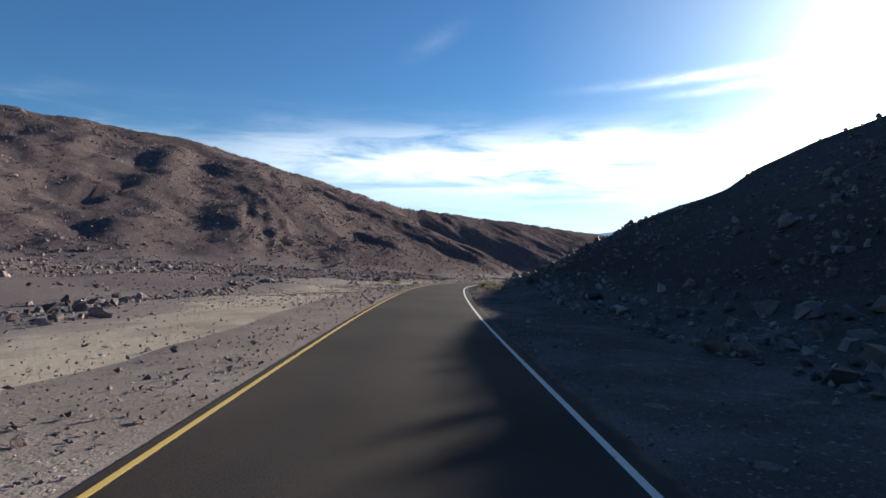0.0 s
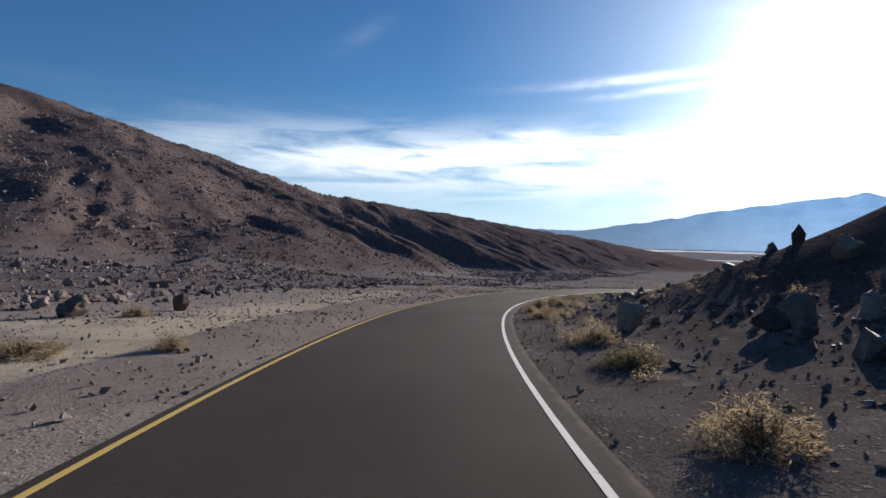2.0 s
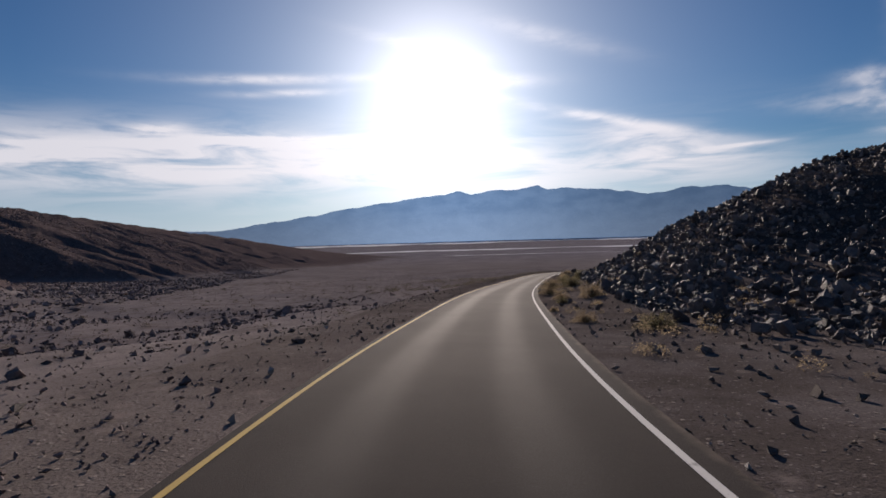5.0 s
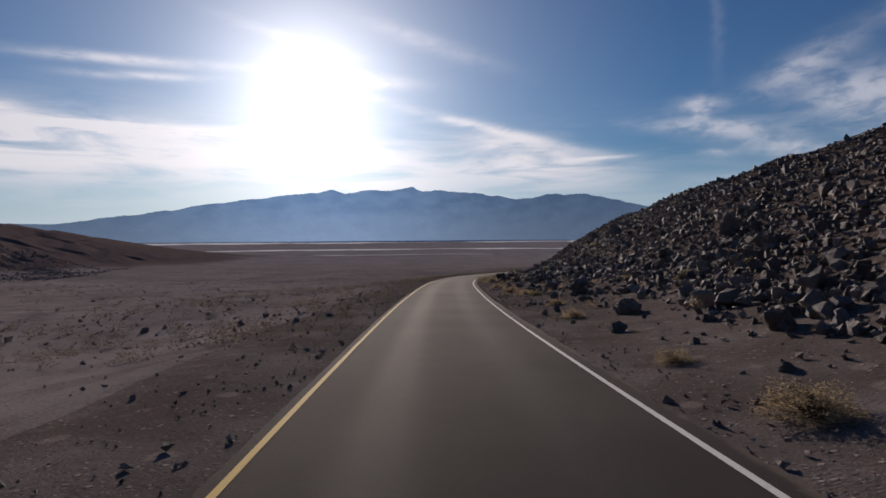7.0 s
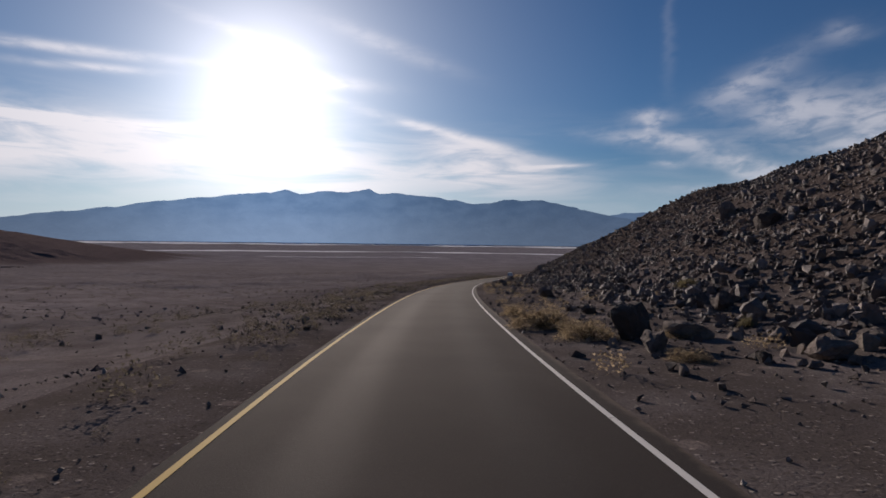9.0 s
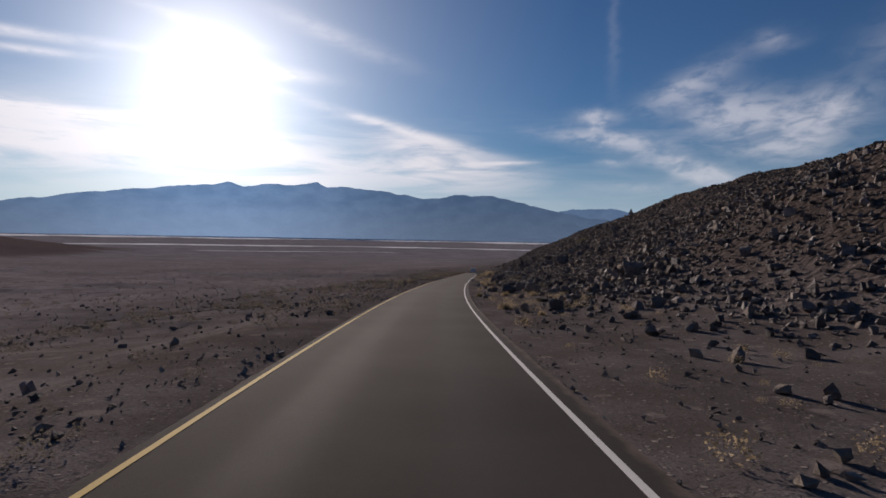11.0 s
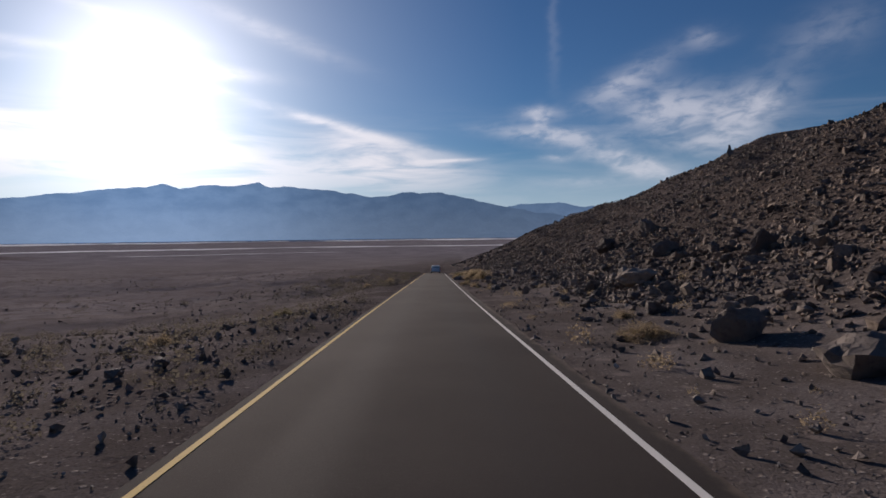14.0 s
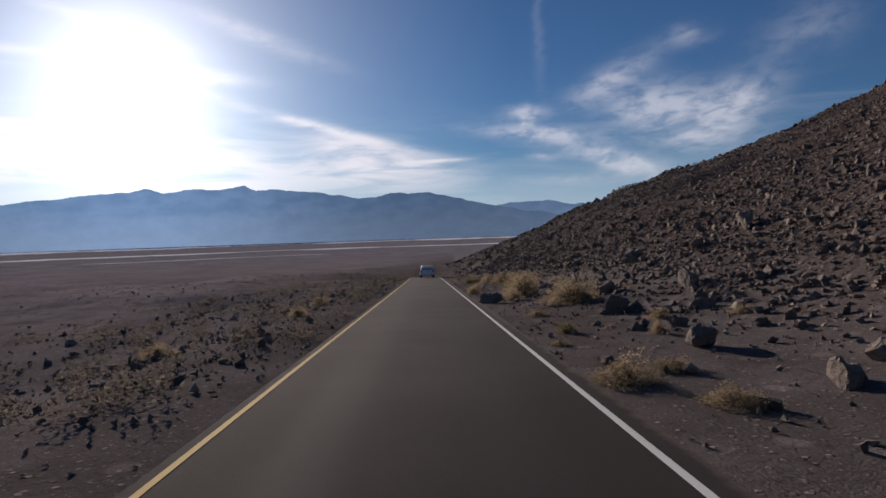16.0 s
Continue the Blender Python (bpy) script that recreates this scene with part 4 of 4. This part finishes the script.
BOULDERS_F = [(306.0, 5.4, 0.53, 0.3), (309.2, 4.6, 0.47, 0.45), (311.6, 4.7, 0.27, 0.21), (311.7, 5.4, 0.55, 0.78), (312.4, 11.6, 1.2, 0.9),
              (314.4, 10.0, 1.42, 1.0), (315.9, 3.9, 0.63, 0.44), (318.5, 4.5, 0.62, 0.4), (321.7, 7.3, 0.69, 0.4), (322.0, 10.9, 0.7, 0.64),
              (323.1, 4.2, 0.48, 0.43), (324.8, 4.6, 0.52, 0.4), (325.3, 7.8, 0.47, 0.42), (326.9, 2.7, 0.34, 0.12), (327.8, 4.5, 0.55, 0.55),
              (329.0, 6.2, 0.33, 0.26), (330.0, 4.3, 0.36, 0.24), (330.1, 5.2, 0.37, 0.22), (331.8, 6.5, 0.6, 0.5), (333.4, 5.0, 0.79, 0.46),
              (334.8, 7.6, 0.88, 0.69), (336.9, 5.2, 0.56, 0.26)]
BOULDERS_G = [(337.9, 6.2, 0.84, 0.5), (340.4, 2.6, 0.86, 0.52), (342.1, 2.9, 0.7, 0.5), (353.7, 37.6, 1.7, 2.3), (357.5, 36.8, 0.8, 0.7),
              (306.5, 10.2, 1.3, 1.0), (337.3, 10.9, 0.8, 0.55), (338.6, 9.8, 0.55, 0.45), (266.0, 17.2, 0.9, 0.9)]
boulder_kinds = []
for k in range(9):
    me = bpy.data.meshes.new("boulder")
    bm = hull_rock(13, 300 + k, 0.95)
    bmesh.ops.subdivide_edges(bm, edges=list(bm.edges), cuts=4, use_grid_fill=True)
    bmesh.ops.smooth_vert(bm, verts=bm.verts, factor=0.22, use_axis_x=True, use_axis_y=True, use_axis_z=True)
    bmesh.ops.triangulate(bm, faces=bm.faces)
    low = min(v.co.z for v in bm.verts)
    for v in bm.verts:
        v.co.z -= low
        q = v.co + Vector((3 * k, 0, 0))
        v.co *= 1 + 0.24 * noise.noise(q * 2.6) + 0.13 * noise.noise(q * 6.3) + 0.07 * noise.noise(q * 13)
    bm.to_mesh(me)
    bm.free()
    me.materials.append(M["boulder"])
    boulder_kinds.append(me)


def boulder(s, l, width, height, seed):
    rng = np.random.RandomState(seed)
    width = min(width, 0.55 + 0.5 * width)
    height = min(height, 0.82 * width) if l < 12 else height
    x, y = place(np.array([s]), np.array([l]))
    z = surface(x, y)
    ob = new("boulder", boulder_kinds[seed % len(boulder_kinds)])
    ob.matrix_world = Matrix.Translation((x[0], y[0], z[0] - 0.30 * height)) @ Matrix.Rotation(rng.uniform(0, 6.28), 4, "Z") @ Matrix.Diagonal(
        (width * 1.28, width * rng.uniform(0.95, 1.3), height * 1.5, 1))
    look_of = "large" if width > 0.8 else "small" if width < 0.4 else "angular"
    where = "resting on the talus slope" if l > 9 else "on stony soil beside the road" if l > 0 else "on the floor of the wash"
    return tagged(ob, f"{look_of} dark weathered basalt boulder {where}", "boulder", "boulders beside the road")


for n, (s, l, w, h) in enumerate(BOULDERS_A + BOULDERS_B + BOULDERS_C + BOULDERS_D + BOULDERS_E + BOULDERS_F + BOULDERS_G):
    boulder(s, l, w, h, n)
# more of them, strewn along the foot of the slope
pick = np.random.RandomState(91)
for n in range(30):
    s = pick.choice([pick.uniform(236, 300), pick.uniform(300, 365), pick.uniform(135, 236)], p=[0.5, 0.3, 0.2])
    l, w = 4.3 + 5.5 * pick.uniform() ** 0.8, 0.28 + 0.75 * pick.uniform() ** 2.2
    boulder(s, l, w, w * pick.uniform(0.5, 0.85), 200 + n)

# ---------------------------------------------------------------- dry shrubs


def strands(count, seed, spread, thick, low=0.25):
    """Thin curved blades from one root, filling a dome 1 wide and 1 high."""
    rng = np.random.RandomState(seed)
    a, out = rng.uniform(0, 2 * np.pi, count), rng.uniform(0, 1, count) ** 0.6
    reach = rng.uniform(0.55, 1.0, count)
    root = np.stack([0.10 * np.cos(a) * rng.uniform(0, 1, count), 0.10 * np.sin(a) * rng.uniform(0, 1, count), np.zeros(count)], 1)
    wobble = rng.normal(0, 0.05, (count, 3))
    tip = np.stack([0.5 * spread * out * np.cos(a) * reach, 0.5 * spread * out * np.sin(a) * reach, np.clip(np.sqrt(1 - 0.85 * out**2), 0.1, 1) * reach * 0.78], 1)
    mid = root + (tip - root) * 0.55 + wobble + (0, 0, 0.08)
    flank = np.stack([-np.sin(a + rng.uniform(-1, 1, count)), np.cos(a), rng.normal(0, 0.3, count)], 1) * thick
    v = np.stack([root - flank, root + flank, mid - flank * 0.8, mid + flank * 0.8, tip], 1)
    base = (np.arange(count) * 5)[:, None, None]
    return v.reshape(-1, 3), (np.array([[0, 1, 3], [0, 3, 2], [2, 3, 4]])[None] + base).reshape(-1, 3)


def fringe(count, seed, thick):
    """Short twigs set all through the dome."""
    rng = np.random.RandomState(seed)
    d = rng.normal(size=(count, 3))
    d[:, 2] = np.abs(d[:, 2])
    d /= np.linalg.norm(d, axis=1)[:, None]
    lump = 0.76 + 0.24 * np.sin(3 * np.arctan2(d[:, 1], d[:, 0]) + seed) * np.cos(4 * d[:, 2]) + rng.normal(0, 0.05, count)
    at = d * (0.5, 0.5, 0.92) * (rng.uniform(0.3, 1, count) ** 0.4 * lump)[:, None]
    way = d * 0.45 + (0, 0, 0.25) + rng.normal(0, 0.6, (count, 3))
    way /= np.linalg.norm(way, axis=1)[:, None]
    flank = np.cross(way, rng.normal(size=(count, 3)))
    flank /= np.linalg.norm(flank, axis=1)[:, None]
    size = rng.uniform(0.03, 0.085, count)[:, None]
    v = np.stack([at - flank * thick, at + flank * thick, at + way * size], 1)
    v[..., 2] = np.clip(v[..., 2], 0.01, None)
    return v.reshape(-1, 3), np.arange(count * 3).reshape(-1, 3)


shrub_kinds = []
for k, (mat, many) in enumerate((("straw", 3400), ("straw", 3200), ("sage", 3400), ("straw", 3000))):
    stems = quick_mesh("stump", *strands(110, 40 + k, 0.66, 0.006))
    twigs = quick_mesh("crown", *fringe(many, 60 + k, 0.0072))
    stems.materials.append(M["stem"])
    twigs.materials.append(M[mat])
    shrub_kinds.append((stems, twigs, "straw-yellow" if mat == "straw" else "grey-green"))


def shrub(s, l, width, height, seed, kind=None):
    rng = np.random.RandomState(seed)
    x, y = place(np.array([s]), np.array([l]))
    z = surface(x, y)
    stems, twigs, hue = shrub_kinds[seed % len(shrub_kinds) if kind is None else kind]
    ob = new("shrub")
    ob.matrix_world = Matrix.Translation((x[0], y[0], z[0] - 0.02)) @ Matrix.Rotation(rng.uniform(0, 6.28), 4, "Z") @ Matrix.Diagonal((width * 1.22, width * 1.22, height * 0.92, 1))
    part("stump", stems, None, ob)
    part("crown", twigs, None, ob)
    where = "beside the road" if abs(l) < 5 else "at the foot of the slope" if l > 0 else "in the dry wash"
    return tagged(ob, f"dry {hue} desert shrub {where}", "shrub", "desert shrubs")


SHRUBS_A = [(45.2, -7.0, 0.48, 0.37), (46.1, -2.8, 0.35, 0.23), (46.2, 3.4, 1.27, 0.62), (47.2, -5.5, 0.57, 0.32), (49.9, 3.3, 1.0, 0.6),
            (53.7, -5.7, 1.37, 0.35), (54.2, 3.6, 1.1, 0.5), (54.7, -3.9, 0.61, 0.5), (57.1, 3.7, 1.2, 0.56), (59.5, -7.7, 0.78, 0.47),
            (63.8, 3.0, 0.85, 0.42, 0), (64.1, 3.7, 0.52, 0.39, 3), (66.1, 3.3, 0.75, 0.37, 0), (66.9, 2.7, 0.69, 0.35, 3),
            (69.9, 2.9, 0.86, 0.65, 1), (71.5, 3.7, 0.9, 0.5, 0), (73.8, 3.3, 1.0, 0.6, 1), (74.8, -5.1, 0.46, 0.25), (75.5, -7.9, 0.56, 0.38),
            (80.2, 3.5, 0.95, 0.52, 2), (80.5, -5.0, 0.7, 0.38), (89.4, -10.7, 0.85, 0.63)]
SHRUBS_B = [(111.9, 4.2, 0.9, 0.5), (113.7, 2.8, 0.72, 0.41), (117.5, 2.3, 0.37, 0.25), (119.3, 4.0, 0.35, 0.26, 1), (121.2, 2.9, 0.53, 0.36),
            (122.6, 4.2, 1.08, 0.79, 0), (123.2, 3.0, 0.83, 0.4), (125.5, 5.5, 1.23, 0.61), (127.5, 2.7, 1.13, 0.56, 1), (131.2, 5.1, 0.81, 0.4),
            (132.9, 4.1, 1.33, 0.92, 2), (133.7, 2.9, 1.49, 0.87, 3), (136.0, 2.8, 0.85, 0.45, 0), (136.1, 4.1, 0.43, 0.27, 0),
            (139.5, 4.8, 0.73, 0.97, 2), (139.8, 3.8, 0.95, 0.89, 2), (143.6, 3.1, 0.92, 0.43, 1), (146.5, 3.1, 0.63, 0.29), (150.2, 3.9, 0.43, 0.14),
            (154.5, 3.6, 0.76, 0.39), (157.1, 8.0, 0.9, 0.5, 2), (159.2, 4.1, 0.81, 0.35)]
SHRUBS_C = [(165.7, 4.3, 0.7, 0.35, 2), (166.8, 3, 0.44, 0.22), (167.7, 4.1, 0.65, 0.42, 1), (170.1, 3.6, 1.11, 0.54, 0), (172.3, 6.4, 0.47, 0.39, 2),
            (176.5, 3.3, 0.78, 0.44, 3), (182.1, 4.5, 0.35, 0.26), (186.6, 4.4, 0.82, 0.31, 0), (189.7, 3.5, 1.4, 0.62, 1), (189.7, 5.6, 1.03, 0.33),
            (190.5, 7.5, 0.48, 0.38, 2), (192.0, 2.9, 2.0, 0.8, 0), (192.6, 13.0, 0.81, 0.61), (194.5, 3.2, 0.9, 0.4), (196.2, 2.7, 0.91, 0.57, 0),
            (197.6, 9.1, 0.88, 0.48, 2), (237.3, 4.1, 0.33, 0.29), (240.5, 3.2, 0.7, 0.4), (245.4, 6.5, 0.58, 0.39), (248.7, 5.5, 0.47, 0.38, 0),
            (250.4, 2.7, 0.55, 0.38, 2), (251.0, 4.2, 0.65, 0.33, 1)]
SHRUBS_D = [(256.5, 7.2, 0.85, 0.37, 2), (260.8, 3.8, 0.6, 0.39), (262.1, 3.1, 0.42, 0.23), (266.1, 5.3, 0.51, 0.41), (270.7, 4.2, 1.2, 0.45, 0),
            (271.3, 5.9, 0.55, 0.42, 2), (272.6, 6.4, 0.59, 0.3, 2), (274.3, 7.2, 0.82, 0.3, 0), (276.7, 4.0, 0.89, 0.37, 1),
            (278.0, 3.6, 0.8, 0.35, 0), (283.0, -4.8, 0.7, 0.35), (283.4, 4.6, 1.06, 0.51, 1), (289.0, 16.0, 1.9, 0.67), (292.8, 4.2, 1.22, 0.37, 1),
            (296.0, -6.4, 0.7, 0.4), (296.1, 4.9, 0.61, 0.31), (302.0, -5.0, 0.8, 0.4), (303.8, 7.8, 0.71, 0.34, 2), (303.9, 6.3, 0.41, 0.3, 0),
            (316.9, 3.7, 0.63, 0.31), (319.8, 3.1, 0.3, 0.18), (321.8, 3, 0.54, 0.3)]
SHRUBS_E = [(321.8, 4.1, 0.42, 0.24), (324.4, 3.2, 0.7, 0.29, 0), (325.6, 2.5, 0.85, 0.39, 0), (326.2, 3.4, 0.65, 0.28, 3),
            (328.9, 2.5, 0.42, 0.15, 1), (329.4, 4.5, 0.34, 0.39, 1), (330.4, 3.0, 0.54, 0.36, 2), (330.4, 6.7, 0.53, 0.29, 0),
            (331.0, -5.6, 0.8, 0.45), (331.5, 5.4, 0.49, 0.36), (334.4, 3.2, 0.75, 0.28, 3), (337.2, 4.9, 2.03, 1.26, 1), (338.0, -4.2, 0.7, 0.5),
            (341.5, 3.6, 0.91, 0.68, 1), (343.3, 4.3, 1.65, 1.36, 0), (344.0, -4.6, 0.9, 0.5), (347.4, 2.5, 0.8, 0.57, 0), (347.5, 5.0, 2.06, 1.35),
            (350.9, 5.1, 1.5, 0.9), (351.6, 3.0, 0.8, 0.6), (354.9, 5.0, 1.6, 1.0), (358.0, 4.5, 1.36, 0.94, 1)]
SHRUBS_F = [(361, 3.4, 1.3, 0.8), (366, 4.2, 1.2, 0.7)]
for n, (s, l, w, h, *hue) in enumerate(SHRUBS_A + SHRUBS_B + SHRUBS_C + SHRUBS_D + SHRUBS_E + SHRUBS_F):
    shrub(s, l, w, h, n, *hue)



def low_brush(name, x, y, size, label, seed, mat="sage"):
    """Low clumps of brush too many to count, as one piece of stuff."""
    rng = np.random.RandomState(seed)
    v, f = fringe(120, 90 + seed, 0.034)
    z = surface(x, y)
    a = rng.uniform(0, 6.28, len(x))
    c, d = np.cos(a)[:, None], np.sin(a)[:, None]
    tall = rng.uniform(0.45, 0.8, len(x))
    q = np.stack([(v[None, :, 0] * c - v[None, :, 1] * d) * size[:, None] + x[:, None], (v[None, :, 0] * d + v[None, :, 1] * c) * size[:, None] + y[:, None],
                  v[None, :, 2] * (size * tall)[:, None] + z[:, None]], -1)
    faces = (f[None] + (np.arange(len(x)) * len(v))[:, None, None]).reshape(-1, 3)
    return tagged(part(name, quick_mesh(name, q.reshape(-1, 3), faces), M[mat]), label, "brush", kind="stuff")


s, l = scatter(3000, 95, 430, -95, -4.2, 1.5)
ok = patchy(s, l, 22, 0.5)
x, y = place(s[ok], l[ok])
low_brush("plain_brush", x, y, dice.uniform(0.25, 0.95, len(x)), "low dry brush dotted over the gravel plain", 3, "scrub")
s, l = scatter(3600, 150, 425, -15, -2.6, 1.25)
l = -17.6 - l
ok = patchy(s, l, 8, 0.55)
x, y = place(s[ok], l[ok])
low_brush("edge_brush", x, y, 0.22 + 0.85 * dice.uniform(size=len(x)) ** 2.2, "dark low brush along the edge of the plain", 5, "scrub")
s, l = scatter(2000, 30, 400, 2.7, 9.0, 1.3)
ok = patchy(s, l, 9, 0.38)
x, y = place(s[ok], l[ok])
low_brush("verge_brush", x, y, 0.18 + 0.6 * dice.uniform(size=len(x)) ** 2, "low dry tufts on the strip beside the road", 4, "straw")

# ---------------------------------------------------------------- the car ahead
M["carpaint"] = material("white_car_paint", *plain((0.93, 0.91, 0.88), 0.3, 0, 0.5, 0.04, 2.0))
M["glass"] = material("dark_car_glass", *plain((0.02, 0.022, 0.025), 0.08, 0, 0.6, 0.05, 2.0))
M["rubber"] = material("tyre_rubber", *plain((0.025, 0.024, 0.023), 0.85, 0, 0.3, 0.1, 9.0))
M["rim"] = material("alloy_rim", *plain((0.45, 0.45, 0.46), 0.35, 0.9, 0.5, 0.06, 5.0))
M["trim"] = material("black_plastic_trim", *plain((0.035, 0.035, 0.036), 0.6, 0, 0.3, 0.1, 6.0))
M["lens"] = material("red_lamp_lens", *plain((0.42, 0.02, 0.018), 0.2, 0, 0.6, 0.08, 12.0))
M["plate"] = material("pale_plate", *plain((0.7, 0.7, 0.68), 0.5, 0, 0.3, 0.04, 9.0))


def slab(sections, soft=0.03):
    """A closed body from cross sections along its length: each y, half width low, half width high, z low, z high."""
    bm = bmesh.new()
    rings = []
    for y, wl, wh, zl, zh in sections:
        rings.append([bm.verts.new(p) for p in ((-wl, y, zl), (wl, y, zl), (wh, y, zh), (-wh, y, zh))])
    for a, b in zip(rings, rings[1:]):
        for k in range(4):
            bm.faces.new((a[k], a[(k + 1) % 4], b[(k + 1) % 4], b[k]))
    bm.faces.new(rings[0][::-1])
    bm.faces.new(rings[-1])
    bmesh.ops.recalc_face_normals(bm, faces=bm.faces)
    if soft:
        bmesh.ops.bevel(bm, geom=list(bm.edges), offset=soft, segments=2, profile=0.5, affect="EDGES")
    return bm


def drum(radius, width, segments=24, soft=0.02):
    bm = bmesh.new()
    bmesh.ops.create_cone(bm, cap_ends=True, segments=segments, radius1=radius, radius2=radius, depth=width, matrix=Matrix.Rotation(radians(90), 4, "Y"))
    rim_edges = [e for e in bm.edges if abs(e.verts[0].co.x - e.verts[1].co.x) < 1e-6]
    bmesh.ops.bevel(bm, geom=rim_edges, offset=soft, segments=2, profile=0.5, affect="EDGES")
    return bm


def pane(corners, thick):
    """A flat panel from four corners, pressed out along its normal."""
    bm = bmesh.new()
    f = bm.faces.new([bm.verts.new(c) for c in corners])
    f.normal_update()
    out = bmesh.ops.extrude_face_region(bm, geom=[f])
    way = f.normal * thick
    for v in out["geom"]:
        if isinstance(v, bmesh.types.BMVert):
            v.co += way
    bmesh.ops.recalc_face_normals(bm, faces=bm.faces)
    return bm


def car(s, l):
    """A white sport-utility car seen from behind; its nose points along +y."""
    ob = new("car")
    part("body", slab([(-2.28, 0.80, 0.84, 0.42, 0.98), (-2.15, 0.90, 0.90, 0.30, 1.06), (-1.2, 0.92, 0.91, 0.28, 1.08), (0.6, 0.92, 0.91, 0.28, 1.05),
                       (1.2, 0.91, 0.88, 0.28, 1.02), (2.1, 0.88, 0.80, 0.32, 0.90), (2.32, 0.72, 0.68, 0.42, 0.76)], 0.05), M["carpaint"], ob)
    part("cabin", slab([(-2.12, 0.84, 0.66, 1.04, 1.50), (-1.85, 0.86, 0.68, 1.04, 1.68), (-0.4, 0.87, 0.69, 1.04, 1.72), (0.45, 0.86, 0.66, 1.04, 1.62),
                        (1.15, 0.84, 0.80, 1.02, 1.06)], 0.05), M["carpaint"], ob)
    part("rear_window", pane([(-0.64, -2.155, 1.12), (0.64, -2.155, 1.12), (0.56, -2.06, 1.50), (-0.56, -2.06, 1.50)], 0.03), M["glass"], ob, "dark tinted rear window")
    for k in (-1, 1):
        part("side_window", pane([(k * 0.865, -1.7, 1.12), (k * 0.885, 0.45, 1.12), (k * 0.73, 0.2, 1.55), (k * 0.74, -1.6, 1.55)], 0.02 * -k), M["glass"], ob, "dark tinted side window")
        part("tail_light", slab([(-2.30, 0.09, 0.08, 0.72, 1.04), (-2.12, 0.11, 0.10, 0.72, 1.04)], 0.015), M["lens"], ob, "red tail light").location.x = k * 0.76
        part("roof_rail", slab([(-1.7, 0.02, 0.02, 1.73, 1.77), (0.3, 0.02, 0.02, 1.73, 1.77)], 0.008), M["trim"], ob, "black roof rail").location.x = k * 0.6
        part("door_mirror", slab([(0.62, 0.10, 0.10, 1.08, 1.24), (0.75, 0.09, 0.09, 1.09, 1.23)], 0.02), M["trim"], ob, "black door mirror").location.x = k * 1.0
        for y in (-1.42, 1.42):
            tyre = part("wheel", drum(0.36, 0.24), M["rubber"], ob, "black tyre on alloy rim")
            tyre.location = (k * 0.80, y, 0.36)
            part("rim", drum(0.23, 0.25, 20, 0.015), M["rim"], tyre, "grey alloy rim")
    part("rear_bumper", slab([(-2.36, 0.80, 0.80, 0.36, 0.60), (-2.2, 0.90, 0.90, 0.34, 0.62)], 0.04), M["carpaint"], ob, "white rear bumper")
    part("licence_plate", slab([(-2.315, 0.16, 0.16, 0.74, 0.86), (-2.27, 0.16, 0.16, 0.74, 0.86)], 0.006), M["plate"], ob, "plain pale rear plate")
    part("spoiler", slab([(-2.22, 0.62, 0.62, 1.60, 1.64), (-1.85, 0.66, 0.66, 1.64, 1.70)], 0.015), M["carpaint"], ob)
    for piece in ob.children:                # a low roof line
        for v in piece.data.vertices:
            if piece.name.split(".")[0] != "wheel" and v.co.z > 0.5:
                v.co.z = 0.5 + 0.84 * (v.co.z - 0.5)
    x, y = place(np.array([s]), np.array([l]))
    f = (np.interp(s, line_s, ahead[:, 0]), np.interp(s, line_s, ahead[:, 1]))
    z, up = np.interp(s, line_s, line[:, 2]), np.interp(s + 2, line_s, line[:, 2]) - np.interp(s - 2, line_s, line[:, 2])
    ob.matrix_world = Matrix.Translation((x[0], y[0], z + 0.03)) @ Matrix.Rotation(math.atan2(-f[0], f[1]), 4, "Z") @ Matrix.Rotation(math.atan2(up, 4), 4, "X")
    return tagged(ob, "white sport-utility car seen from behind on the road", "car")


car(392, 0.25)
